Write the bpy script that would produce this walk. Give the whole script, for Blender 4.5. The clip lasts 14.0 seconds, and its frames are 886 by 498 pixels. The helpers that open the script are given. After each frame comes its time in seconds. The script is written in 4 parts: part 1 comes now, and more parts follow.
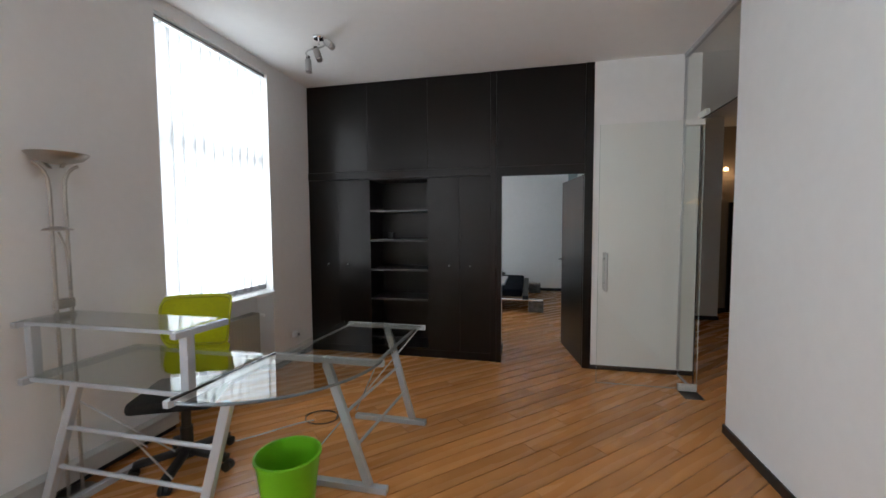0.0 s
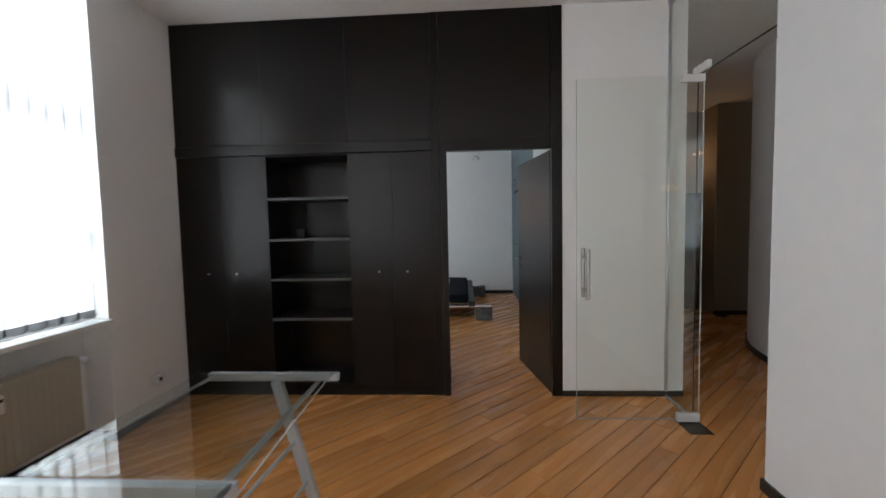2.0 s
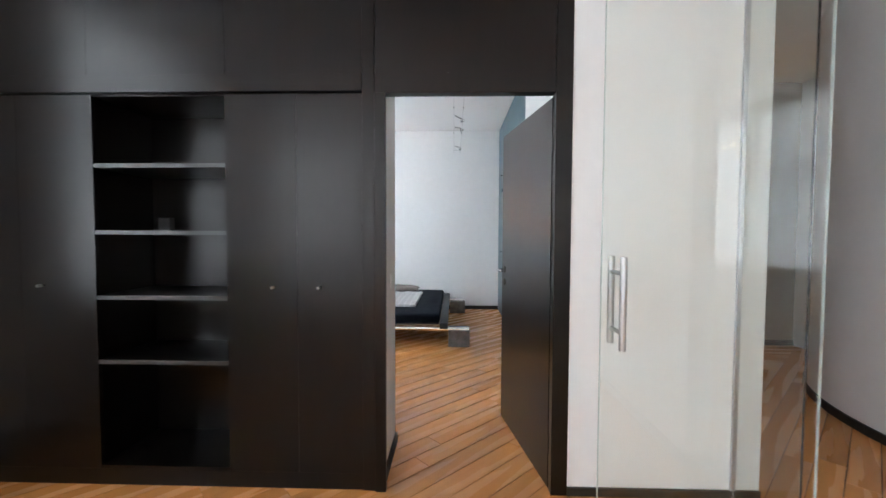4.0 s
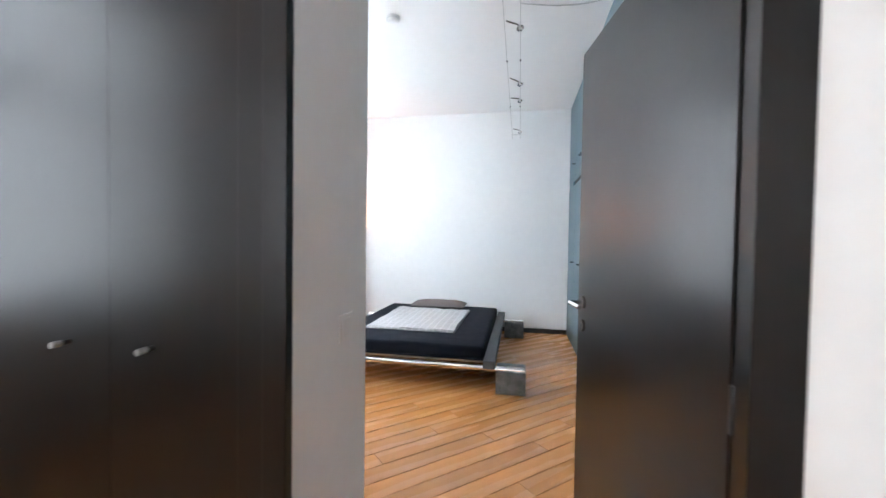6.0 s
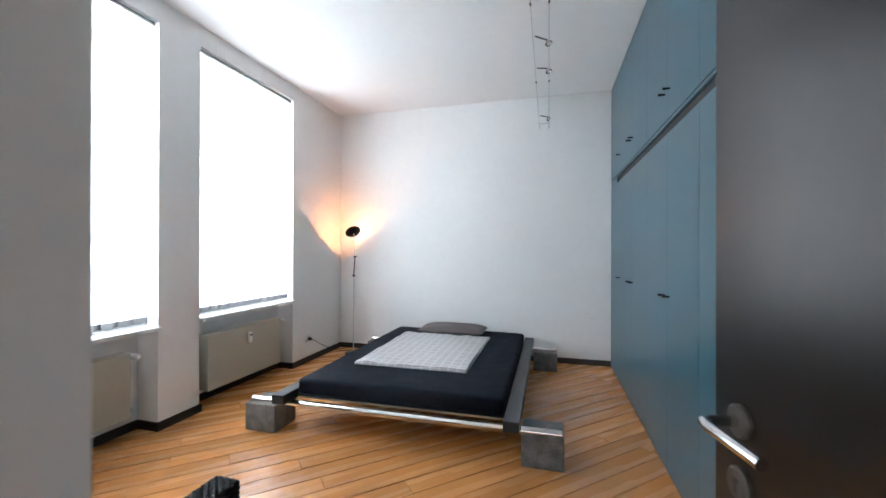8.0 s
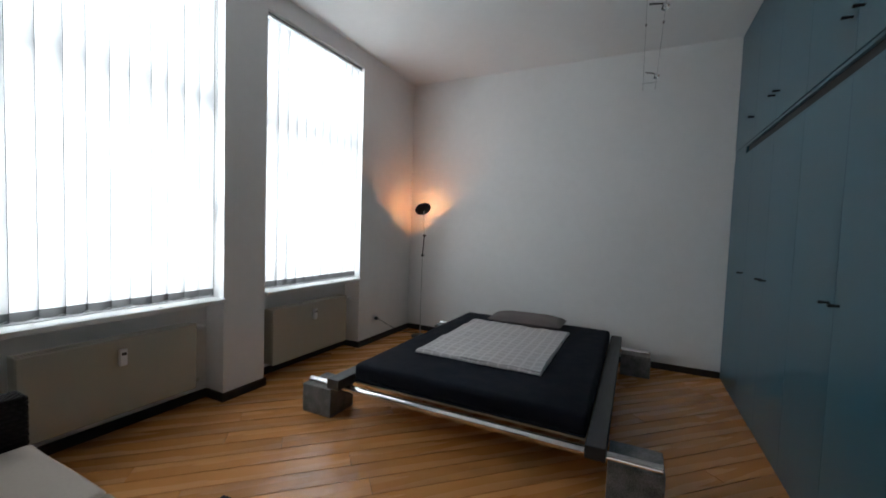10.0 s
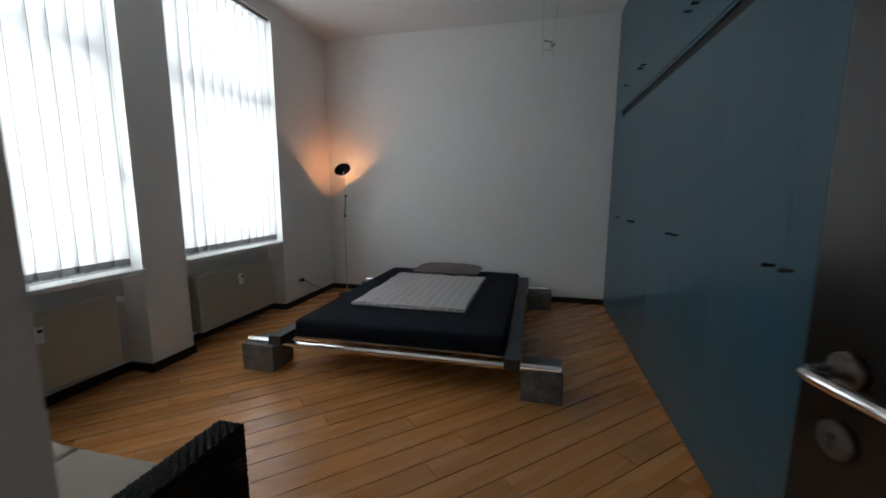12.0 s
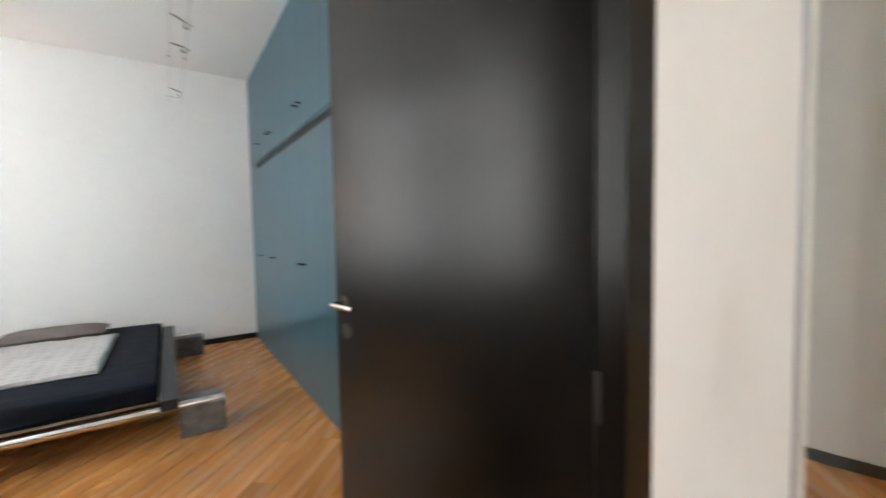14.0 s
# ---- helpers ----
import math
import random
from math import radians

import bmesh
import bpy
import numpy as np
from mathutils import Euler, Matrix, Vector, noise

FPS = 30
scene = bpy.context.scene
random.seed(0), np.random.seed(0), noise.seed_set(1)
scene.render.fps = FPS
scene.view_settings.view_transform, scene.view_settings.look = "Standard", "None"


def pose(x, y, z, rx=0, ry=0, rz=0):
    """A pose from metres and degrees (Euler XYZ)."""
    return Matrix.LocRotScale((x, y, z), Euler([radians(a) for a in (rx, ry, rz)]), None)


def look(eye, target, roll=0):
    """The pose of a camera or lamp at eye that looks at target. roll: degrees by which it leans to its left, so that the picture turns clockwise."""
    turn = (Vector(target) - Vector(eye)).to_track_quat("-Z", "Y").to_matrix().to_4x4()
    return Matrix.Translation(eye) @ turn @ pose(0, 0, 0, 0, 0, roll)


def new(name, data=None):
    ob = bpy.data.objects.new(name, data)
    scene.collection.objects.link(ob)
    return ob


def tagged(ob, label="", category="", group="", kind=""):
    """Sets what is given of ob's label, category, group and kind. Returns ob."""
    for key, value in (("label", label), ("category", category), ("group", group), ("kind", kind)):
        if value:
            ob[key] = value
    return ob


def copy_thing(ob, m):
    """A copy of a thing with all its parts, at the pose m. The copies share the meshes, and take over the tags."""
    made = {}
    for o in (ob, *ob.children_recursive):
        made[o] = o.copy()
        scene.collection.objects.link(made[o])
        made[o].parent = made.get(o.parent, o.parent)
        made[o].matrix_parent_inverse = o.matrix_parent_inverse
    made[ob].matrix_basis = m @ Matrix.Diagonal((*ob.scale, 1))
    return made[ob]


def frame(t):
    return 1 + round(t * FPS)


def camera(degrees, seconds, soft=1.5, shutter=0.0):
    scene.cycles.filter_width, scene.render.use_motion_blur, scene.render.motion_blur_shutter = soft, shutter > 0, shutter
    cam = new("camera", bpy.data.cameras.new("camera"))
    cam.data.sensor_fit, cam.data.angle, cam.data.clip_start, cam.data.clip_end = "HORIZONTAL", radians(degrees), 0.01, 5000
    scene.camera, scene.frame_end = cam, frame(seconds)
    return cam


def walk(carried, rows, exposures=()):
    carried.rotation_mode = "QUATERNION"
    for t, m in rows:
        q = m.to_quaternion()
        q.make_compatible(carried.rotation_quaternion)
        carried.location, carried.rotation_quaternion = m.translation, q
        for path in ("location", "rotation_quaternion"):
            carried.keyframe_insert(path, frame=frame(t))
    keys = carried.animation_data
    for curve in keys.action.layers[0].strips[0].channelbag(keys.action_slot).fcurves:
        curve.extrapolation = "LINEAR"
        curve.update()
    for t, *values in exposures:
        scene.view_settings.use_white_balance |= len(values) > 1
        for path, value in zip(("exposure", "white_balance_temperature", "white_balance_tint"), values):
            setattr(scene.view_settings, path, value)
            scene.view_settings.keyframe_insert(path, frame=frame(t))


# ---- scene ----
cam = camera(96.8, 14.0, shutter=0.5)
PATH = [
    (0, (0.309, -4.426, 1.555), (-0.123, -2.477, 1.436), -0.3),
    (0.5, (0.269, -4.176, 1.536), (-0.158, -2.224, 1.438), -0.1),
    (1, (0.223, -3.932, 1.524), (-0.175, -1.976, 1.401), 1.2),
    (1.5, (0.115, -3.644, 1.488), (-0.098, -1.657, 1.412), -1.1),
    (2, (0.132, -3.344, 1.474), (0.024, -1.35, 1.357), -1.2),
    (2.5, (0.189, -3.019, 1.467), (0.072, -1.023, 1.407), 1.2),
    (2.6, (0.22, -2.954, 1.471), (0.098, -0.959, 1.392), 0.6),
    (4.8, (0.375, -1.532, 1.339), (0.334, 0.466, 1.265), 0.5),
    (5, (0.388, -1.403, 1.346), (0.318, 0.595, 1.292), -0.3),
    (5.5, (0.442, -1.088, 1.352), (0.191, 0.896, 1.331), 0.5),
    (6, (0.478, -0.762, 1.356), (0.095, 1.201, 1.306), 0.8),
    (6.5, (0.47, -0.459, 1.367), (0.11, 1.509, 1.366), -0.5),
    (7, (0.468, -0.227, 1.363), (0.03, 1.724, 1.365), -0.3),
    (9.5, (0.385, 0.539, 1.369), (-0.315, 2.412, 1.355), 1.3),
    (10, (0.359, 0.566, 1.355), (-0.517, 2.361, 1.255), 2.0),
    (10.5, (0.361, 0.569, 1.358), (-0.527, 2.341, 1.088), 1.2),
    (11, (0.34, 0.523, 1.342), (-0.43, 2.329, 0.962), 0.8),
    (11.5, (0.331, 0.418, 1.333), (-0.28, 2.279, 0.93), 0.2),
    (12, (0.348, 0.277, 1.335), (-0.107, 2.202, 1.044), 0.2),
    (12.5, (0.351, 0.1, 1.331), (0.086, 2.071, 1.126), -1.2),
    (13, (0.343, -0.058, 1.352), (0.396, 1.939, 1.251), 0.4),
    (13.5, (0.278, -0.204, 1.338), (0.876, 1.703, 1.263), -0.87),
    (14, (0.27, -0.354, 1.344), (1.414, 1.283, 1.244), -1.0),
]
EXPOSURES = [(0, -0.43, 6180, 10), (2.6, -0.2, 6180, 10), (4.8, 1.12, 5950, 10), (6.2, 1.12, 5950, 10), (7.0, 1.0, 5950, 10), (9.5, -0.3, 6200, 10),
             (10.5, -1.08, 6300, 10), (12.0, -1.14, 6360, 10), (12.5, -1.02, 6400, 10), (13.0, -0.45, 6500, 10), (13.5, 0.38, 6400, 10), (14.0, 0.8, 6700, 10)]
walk(cam, [(t, look(eye, target, roll)) for t, eye, target, roll in PATH], EXPOSURES)

# ---- world and large lights ----
world = bpy.data.worlds.new("world")
scene.world = world
world.use_nodes = True
wn = world.node_tree.nodes
sky = wn.new("ShaderNodeTexSky")
sky.sky_type, sky.sun_disc = "NISHITA", False
sky.sun_elevation, sky.sun_rotation = radians(40), radians(120)
wn["Background"].inputs["Strength"].default_value = 0.08
world.node_tree.links.new(sky.outputs["Color"], wn["Background"].inputs["Color"])

XW, XR, YF, H = -2.37, 1.736, 5.14, 3.24
# the last window is never in view, added to light the study from behind
WINDOWS = [("window_1", -2.0, -0.742, 0.872, 3.13), ("window_2", 1.216, 2.466, 0.785, 3.07),
           ("window_3", 2.826, 4.07, 0.785, 3.07), ("window_4", -6.0, -4.55, 0.872, 3.13)]
DAY = 46.0  # watts for a square metre of opening
LAMP_W = 13.0
DAY_FACTOR = {"window_1": 0.82, "window_4": 0.98}  # daylight factors; the first window is dimmed to keep its slats visible


def area_lamp(name, loc, aim, sx, sy, watts, colour):
    d = bpy.data.lights.new(name, "AREA")
    d.shape, d.size, d.size_y, d.energy, d.color = "RECTANGLE", sx, sy, watts, colour
    ob = new(name, d)
    ob.matrix_world = look(loc, aim)
    return ob


for wname, y0, y1, z0, z1 in WINDOWS:
    c = (y0 + y1) / 2, (z0 + z1) / 2
    area_lamp("daylight", (-2.8, *c), (0, *c), y1 - y0 + 0.1, z1 - z0 + 0.1, DAY * DAY_FACTOR.get(wname, 1.0) * (y1 - y0) * (z1 - z0), (0.9, 0.955, 1.0))
XH, HALL_WINDOWS = 4.6, (-4.02, -5.42)  # inner face of the hall's outer wall, middles of its windows
for yc in HALL_WINDOWS:
    area_lamp("daylight", (XH + 0.43, yc, 1.965), (0, yc, 1.965), 1.38, 2.43, 80.0, (0.9, 0.955, 1.0))

# ---- materials ----


def material(name, base, rough=0.5, metal=0.0, vary=0.0, scale=8.0, bump=0.0, bump_scale=60.0, stretch=(1, 1, 1), spec=0.5, coat=0.0, rvary=0.12, rand=0.0):
    """A principled material with colour variation at two scales, fine relief and, where asked, a shift per object."""
    m = bpy.data.materials.new(name)
    m.use_nodes = True
    n, l = m.node_tree.nodes, m.node_tree.links
    b = n["Principled BSDF"]
    b.inputs["Roughness"].default_value, b.inputs["Metallic"].default_value = rough, metal
    b.inputs["Specular IOR Level"].default_value, b.inputs["Coat Weight"].default_value = spec, coat
    b.inputs["Base Color"].default_value = (*base, 1)
    tc = n.new("ShaderNodeTexCoord")
    mp = n.new("ShaderNodeMapping")
    mp.inputs["Scale"].default_value = stretch
    l.new(tc.outputs["Object"], mp.inputs["Vector"])
    if vary or rand:
        big, small = n.new("ShaderNodeTexNoise"), n.new("ShaderNodeTexNoise")
        big.inputs["Scale"].default_value, small.inputs["Scale"].default_value = scale, scale * 9
        big.inputs["Detail"].default_value, small.inputs["Detail"].default_value = 3, 5
        for q in (big, small):
            l.new(mp.outputs["Vector"], q.inputs["Vector"])
        mix = n.new("ShaderNodeMath")
        mix.operation = "ADD"
        l.new(big.outputs["Fac"], mix.inputs[0]), l.new(small.outputs["Fac"], mix.inputs[1])
        rng = n.new("ShaderNodeMapRange")
        rng.inputs["From Min"].default_value, rng.inputs["From Max"].default_value = 0.6, 1.4
        rng.inputs["To Min"].default_value, rng.inputs["To Max"].default_value = 1 - vary, 1 + vary
        l.new(mix.outputs[0], rng.inputs["Value"])
        val = rng.outputs[0]
        if rand:
            oi, r2, mul = n.new("ShaderNodeObjectInfo"), n.new("ShaderNodeMapRange"), n.new("ShaderNodeMath")
            r2.inputs["To Min"].default_value, r2.inputs["To Max"].default_value = 1 - rand, 1 + rand
            l.new(oi.outputs["Random"], r2.inputs["Value"])
            mul.operation = "MULTIPLY"
            l.new(val, mul.inputs[0]), l.new(r2.outputs[0], mul.inputs[1])
            val = mul.outputs[0]
        hsv = n.new("ShaderNodeHueSaturation")
        hsv.inputs["Color"].default_value = (*base, 1)
        l.new(val, hsv.inputs["Value"])
        l.new(hsv.outputs[0], b.inputs["Base Color"])
        r3 = n.new("ShaderNodeMapRange")
        r3.inputs["From Min"].default_value, r3.inputs["From Max"].default_value = 0.3, 0.7
        r3.inputs["To Min"].default_value, r3.inputs["To Max"].default_value = rough * (1 - rvary), min(1, rough * (1 + rvary))
        l.new(big.outputs["Fac"], r3.inputs["Value"]), l.new(r3.outputs[0], b.inputs["Roughness"])
    if bump:
        t, bp = n.new("ShaderNodeTexNoise"), n.new("ShaderNodeBump")
        t.inputs["Scale"].default_value, t.inputs["Detail"].default_value = bump_scale, 4
        bp.inputs["Strength"].default_value, bp.inputs["Distance"].default_value = bump, 0.003
        l.new(mp.outputs["Vector"], t.inputs["Vector"]), l.new(t.outputs["Fac"], bp.inputs["Height"]), l.new(bp.outputs[0], b.inputs["Normal"])
    return m


def glass_material(name, tint, f0=0.045):
    m = bpy.data.materials.new(name)
    m.use_nodes = True
    n, l = m.node_tree.nodes, m.node_tree.links
    out = n["Material Output"]
    gl, tr, mx, lw = n.new("ShaderNodeBsdfGlossy"), n.new("ShaderNodeBsdfTransparent"), n.new("ShaderNodeMixShader"), n.new("ShaderNodeLayerWeight")
    pw5, fr = n.new("ShaderNodeMath"), n.new("ShaderNodeMath")
    lw.inputs["Blend"].default_value = 0.5
    pw5.operation, fr.operation = "POWER", "MULTIPLY_ADD"
    pw5.inputs[1].default_value, fr.inputs[1].default_value, fr.inputs[2].default_value = 5, 0.95, f0
    l.new(lw.outputs["Facing"], pw5.inputs[0]), l.new(pw5.outputs[0], fr.inputs[0])
    gl.inputs["Roughness"].default_value = 0.0
    tr.inputs["Color"].default_value = (*tint, 1)
    l.new(fr.outputs[0], mx.inputs[0]), l.new(tr.outputs[0], mx.inputs[1]), l.new(gl.outputs[0], mx.inputs[2])
    l.new(mx.outputs[0], out.inputs["Surface"])
    return m


def blind_material(name, low, high, through_light):
    m = bpy.data.materials.new(name)
    m.use_nodes = True
    n, l = m.node_tree.nodes, m.node_tree.links
    out = n["Material Output"]
    tc, wv = n.new("ShaderNodeTexCoord"), n.new("ShaderNodeTexNoise")
    mp, rp = n.new("ShaderNodeMapping"), n.new("ShaderNodeMapRange")
    mp.inputs["Scale"].default_value = (300, 300, 20)
    rp.inputs["To Min"].default_value, rp.inputs["To Max"].default_value = low, high
    l.new(tc.outputs["Object"], mp.inputs["Vector"]), l.new(mp.outputs[0], wv.inputs["Vector"]), l.new(wv.outputs["Fac"], rp.inputs["Value"])
    col = n.new("ShaderNodeCombineColor")
    for q in ("Red", "Green", "Blue"):
        l.new(rp.outputs[0], col.inputs[q])
    df, tl, tp = n.new("ShaderNodeBsdfDiffuse"), n.new("ShaderNodeBsdfTranslucent"), n.new("ShaderNodeBsdfTransparent")
    l.new(col.outputs[0], df.inputs["Color"]), l.new(col.outputs[0], tl.inputs["Color"])
    m1, m2 = n.new("ShaderNodeMixShader"), n.new("ShaderNodeMixShader")
    m1.inputs[0].default_value, m2.inputs[0].default_value = 0.45, through_light
    l.new(df.outputs[0], m1.inputs[1]), l.new(tl.outputs[0], m1.inputs[2])
    l.new(m1.outputs[0], m2.inputs[1]), l.new(tp.outputs[0], m2.inputs[2])
    l.new(m2.outputs[0], out.inputs["Surface"])
    return m


WALL = material("white_wall_paint", (0.83, 0.825, 0.815), 0.75, vary=0.025, scale=1.5, bump=0.12, bump_scale=90)
# wall paint darkened in colour to stand for the unlit corridor end
DIM_WALL = material("dim_corridor_paint", (0.30, 0.25, 0.2), 0.75, vary=0.03, scale=1.5, bump=0.12, bump_scale=90)
CEIL = material("ceiling_paint", (0.85, 0.845, 0.835), 0.85, vary=0.02, scale=1.2, bump=0.08, bump_scale=70)
WENGE = material("dark_wenge_veneer", (0.0036, 0.0025, 0.002), 0.28, vary=0.4, scale=3, stretch=(14, 14, 0.5), spec=0.36, rvary=0.012)
WENGE.node_tree.nodes["Principled BSDF"].inputs["Specular Tint"].default_value = (1.0, 0.945, 0.93, 1)
PLANK = material("oiled_beech_planks", (0.61, 0.27, 0.082), 0.27, vary=0.035, scale=1.4, stretch=(0.5, 5, 1), bump=0.05, bump_scale=25, rand=0.17, spec=0.5)
pn, pl = PLANK.node_tree.nodes, PLANK.node_tree.links
base_in = pn["Principled BSDF"].inputs["Base Color"]
old = base_in.links[0].from_socket
ptc, pmp, pno, prg, pmx = pn.new("ShaderNodeTexCoord"), pn.new("ShaderNodeMapping"), pn.new("ShaderNodeTexNoise"), pn.new("ShaderNodeMapRange"), pn.new("ShaderNodeMix")
pin = pn.new("ShaderNodeObjectInfo")
pmp.inputs["Scale"].default_value = (1.6, 7.0, 1)
pno.inputs["Scale"].default_value, pno.inputs["Detail"].default_value = 1.0, 3.0
prg.inputs["From Min"].default_value, prg.inputs["From Max"].default_value = 0.58, 0.8
prg.inputs["To Max"].default_value = 0.3
pmx.data_type, pmx.blend_type = "RGBA", "MULTIPLY"
pmx.inputs[7].default_value = (0.78, 0.5, 0.36, 1)
psc = pn.new("ShaderNodeVectorMath")
psc.operation = "ADD"
pw = pn.new("ShaderNodeMath")
pw.operation = "MULTIPLY"
pw.inputs[1].default_value = 57.0
pl.new(pin.outputs["Random"], pw.inputs[0])
pl.new(ptc.outputs["Object"], psc.inputs[0]), pl.new(pw.outputs[0], psc.inputs[1])
pl.new(psc.outputs[0], pmp.inputs["Vector"]), pl.new(pmp.outputs[0], pno.inputs["Vector"])
pl.new(pno.outputs["Fac"], prg.inputs["Value"]), pl.new(prg.outputs[0], pmx.inputs[0])
pl.new(old, pmx.inputs[6]), pl.new(pmx.outputs[2], base_in)
JOINT = material("black_joint_caulk", (0.03, 0.016, 0.008), 0.8, vary=0.1)
BASE = material("black_skirting", (0.018, 0.016, 0.015), 0.45, vary=0.2, scale=5)
BLUE = material("blue_lacquer", (0.037, 0.104, 0.143), 0.28, spec=0.5, vary=0.04, rvary=0.02, scale=1.2, bump=0.03, bump_scale=50)
STEEL = material("brushed_steel", (0.55, 0.55, 0.54), 0.4, 1.0)
CHROME = material("polished_chrome", (0.8, 0.8, 0.8), 0.1, 1.0)
ALU = material("anodised_aluminium", (0.55, 0.56, 0.58), 0.42, 0.85, vary=0.04, scale=20)
SILVER = material("silver_powder_coat", (0.50, 0.535, 0.575), 0.4, 0.3, vary=0.04, scale=15, bump=0.05, bump_scale=300)
WHITE_GLOSS = material("white_lacquer", (0.8, 0.8, 0.79), 0.3, vary=0.015)
RADIATOR = material("radiator_enamel", (0.44, 0.415, 0.34), 0.4, vary=0.02, scale=4)
GLASS = glass_material("clear_glass", (0.978, 0.99, 0.974), 0.035)
GLASS_EDGE = material("polished_glass_edge", (0.55, 0.62, 0.58), 0.15, vary=0.05, scale=10)
SATIN_STEEL = material("satin_fitting_steel", (0.78, 0.78, 0.76), 0.5, 0.6)
DESK_GLASS = glass_material("desk_glass", (0.93, 0.957, 0.942), 0.085)
BLIND = blind_material("blind_fabric", 0.78, 0.92, 0.06)
HEM = blind_material("blind_weight_hem", 0.18, 0.26, 0.0)
SATIN = material("satin_nickel", (0.45, 0.42, 0.38), 0.35, 1.0, vary=0.08, scale=12)
DARK_PLASTIC = material("black_plastic", (0.015, 0.015, 0.016), 0.45, vary=0.1)

# ---- mesh helpers ----
BASES = {}


def thing(name, base, label, category, group="", kind=""):
    """An empty at a thing's base, to hold its parts."""
    ob = new(name)
    ob.location = base
    BASES[ob] = Vector(base)
    return tagged(ob, label, category, group, kind)


def part(name, bm, mat, parent=None, label="", smooth=False):
    """One mesh from a bmesh in world metres, under a thing or a part."""
    me = bpy.data.meshes.new(name)
    ob = new(name, me)
    if parent is not None:
        BASES[ob] = BASES[parent]
        ob.parent = parent
        bmesh.ops.translate(bm, verts=bm.verts, vec=-BASES[parent])
    else:
        BASES[ob] = Vector((0, 0, 0))
    bmesh.ops.recalc_face_normals(bm, faces=bm.faces)
    bm.to_mesh(me)
    bm.free()
    me.materials.append(mat)
    if smooth:
        me.polygons.foreach_set("use_smooth", [True] * len(me.polygons))
        me.set_sharp_from_angle(angle=radians(40))
    return tagged(ob, label)


def box(bm, x0, x1, y0, y1, z0, z1, bevel=0.0, turn=None):
    vs = bmesh.ops.create_cube(bm, size=1, matrix=Matrix.Translation(((x0 + x1) / 2, (y0 + y1) / 2, (z0 + z1) / 2)) @ Matrix.Diagonal((x1 - x0, y1 - y0, z1 - z0, 1)))["verts"]
    if bevel:
        es = list({e for v in vs for e in v.link_edges})
        r = bmesh.ops.bevel(bm, geom=es, offset=bevel, segments=2, affect="EDGES", profile=0.5)
        vs = list({v for f in r["faces"] for v in f.verts} | {v for v in vs if v.is_valid})
    if turn is not None:
        bmesh.ops.transform(bm, matrix=turn, verts=vs)
    return bm


def boxes(*rows, bevel=0.0):
    bm = bmesh.new()
    for r in rows:
        box(bm, *r, bevel=bevel)
    return bm


def rod(bm, a, b, r, r2=None, seg=16):
    """A closed cylinder or cone from a to b."""
    a, b = Vector(a), Vector(b)
    q = (b - a).to_track_quat("Z", "Y").to_matrix().to_4x4()
    bmesh.ops.create_cone(bm, cap_ends=True, segments=seg, radius1=r, radius2=r if r2 is None else r2, depth=(b - a).length,
                          matrix=Matrix.Translation((a + b) / 2) @ q)
    return bm


def bar(bm, a, b, w, h, up=(0, 0, 1), bevel=0.002):
    """A square bar from a to b, w across and h along up."""
    a, b = Vector(a), Vector(b)
    d = (b - a).normalized()
    s = d.cross(Vector(up)).normalized()
    u = s.cross(d)
    m = Matrix((s, d, u)).transposed().to_4x4()
    m.translation = (a + b) / 2
    L = (b - a).length
    return box(bm, -w / 2, w / 2, -L / 2, L / 2, -h / 2, h / 2, bevel, m)


def lathe(bm, centre, profile, seg=32, axis=None):
    """A turned shape: rows of (radius, height) about an axis through centre."""
    m = Matrix.Translation(centre)
    if axis is not None:
        m = m @ Vector(axis).to_track_quat("Z", "Y").to_matrix().to_4x4()
    rings = [[bm.verts.new(m @ Vector((r * math.cos(2 * math.pi * k / seg), r * math.sin(2 * math.pi * k / seg), z))) for k in range(seg)] for r, z in profile]
    for p, q in zip(rings, rings[1:]):
        for k in range(seg):
            bm.faces.new((p[k], p[(k + 1) % seg], q[(k + 1) % seg], q[k]))
    return bm


def tube(bm, pts, r, seg=8):
    """A round tube along a line of points."""
    pts = [Vector(p) for p in pts]
    rings = []
    for i, p in enumerate(pts):
        d = (pts[min(i + 1, len(pts) - 1)] - pts[max(i - 1, 0)]).normalized()
        s = d.orthogonal().normalized() if i == 0 else (side - d * side.dot(d)).normalized()
        side = s
        u = d.cross(s)
        rings.append([bm.verts.new(p + r * (math.cos(a) * s + math.sin(a) * u)) for a in (2 * math.pi * k / seg for k in range(seg))])
    for p, q in zip(rings, rings[1:]):
        for k in range(seg):
            bm.faces.new((p[k], p[(k + 1) % seg], q[(k + 1) % seg], q[k]))
    bm.faces.new(rings[0][::-1]), bm.faces.new(rings[-1])
    return bm


def structure(name, bm, mat, label, category, smooth=False):
    return tagged(part(name, bm, mat, None, label, smooth), category=category, kind="structure")


# ---- walls, ceiling, floor ----
YB, YD, XP, YP, XQ = -6.2, 0.49, 0.953, 1.22, 0.93
NICHE = 0.2
wall_rows = []
edges = sorted((y0, y1, z0, z1) for _, y0, y1, z0, z1 in WINDOWS)
last = YB
for y0, y1, z0, z1 in edges:
    wall_rows += [(XW - 0.4, XW, last, y0, 0, H), (XW - 0.4, XW - NICHE, y0, y1, 0, z0 - 0.03), (XW - 0.4, XW, y0, y1, z1, H)]
    last = y1
wall_rows.append((XW - 0.4, XW, last, YF, 0, H))
structure("wall_window", boxes(*wall_rows), WALL, "white painted outer wall with tall windows and radiator niches", "wall")
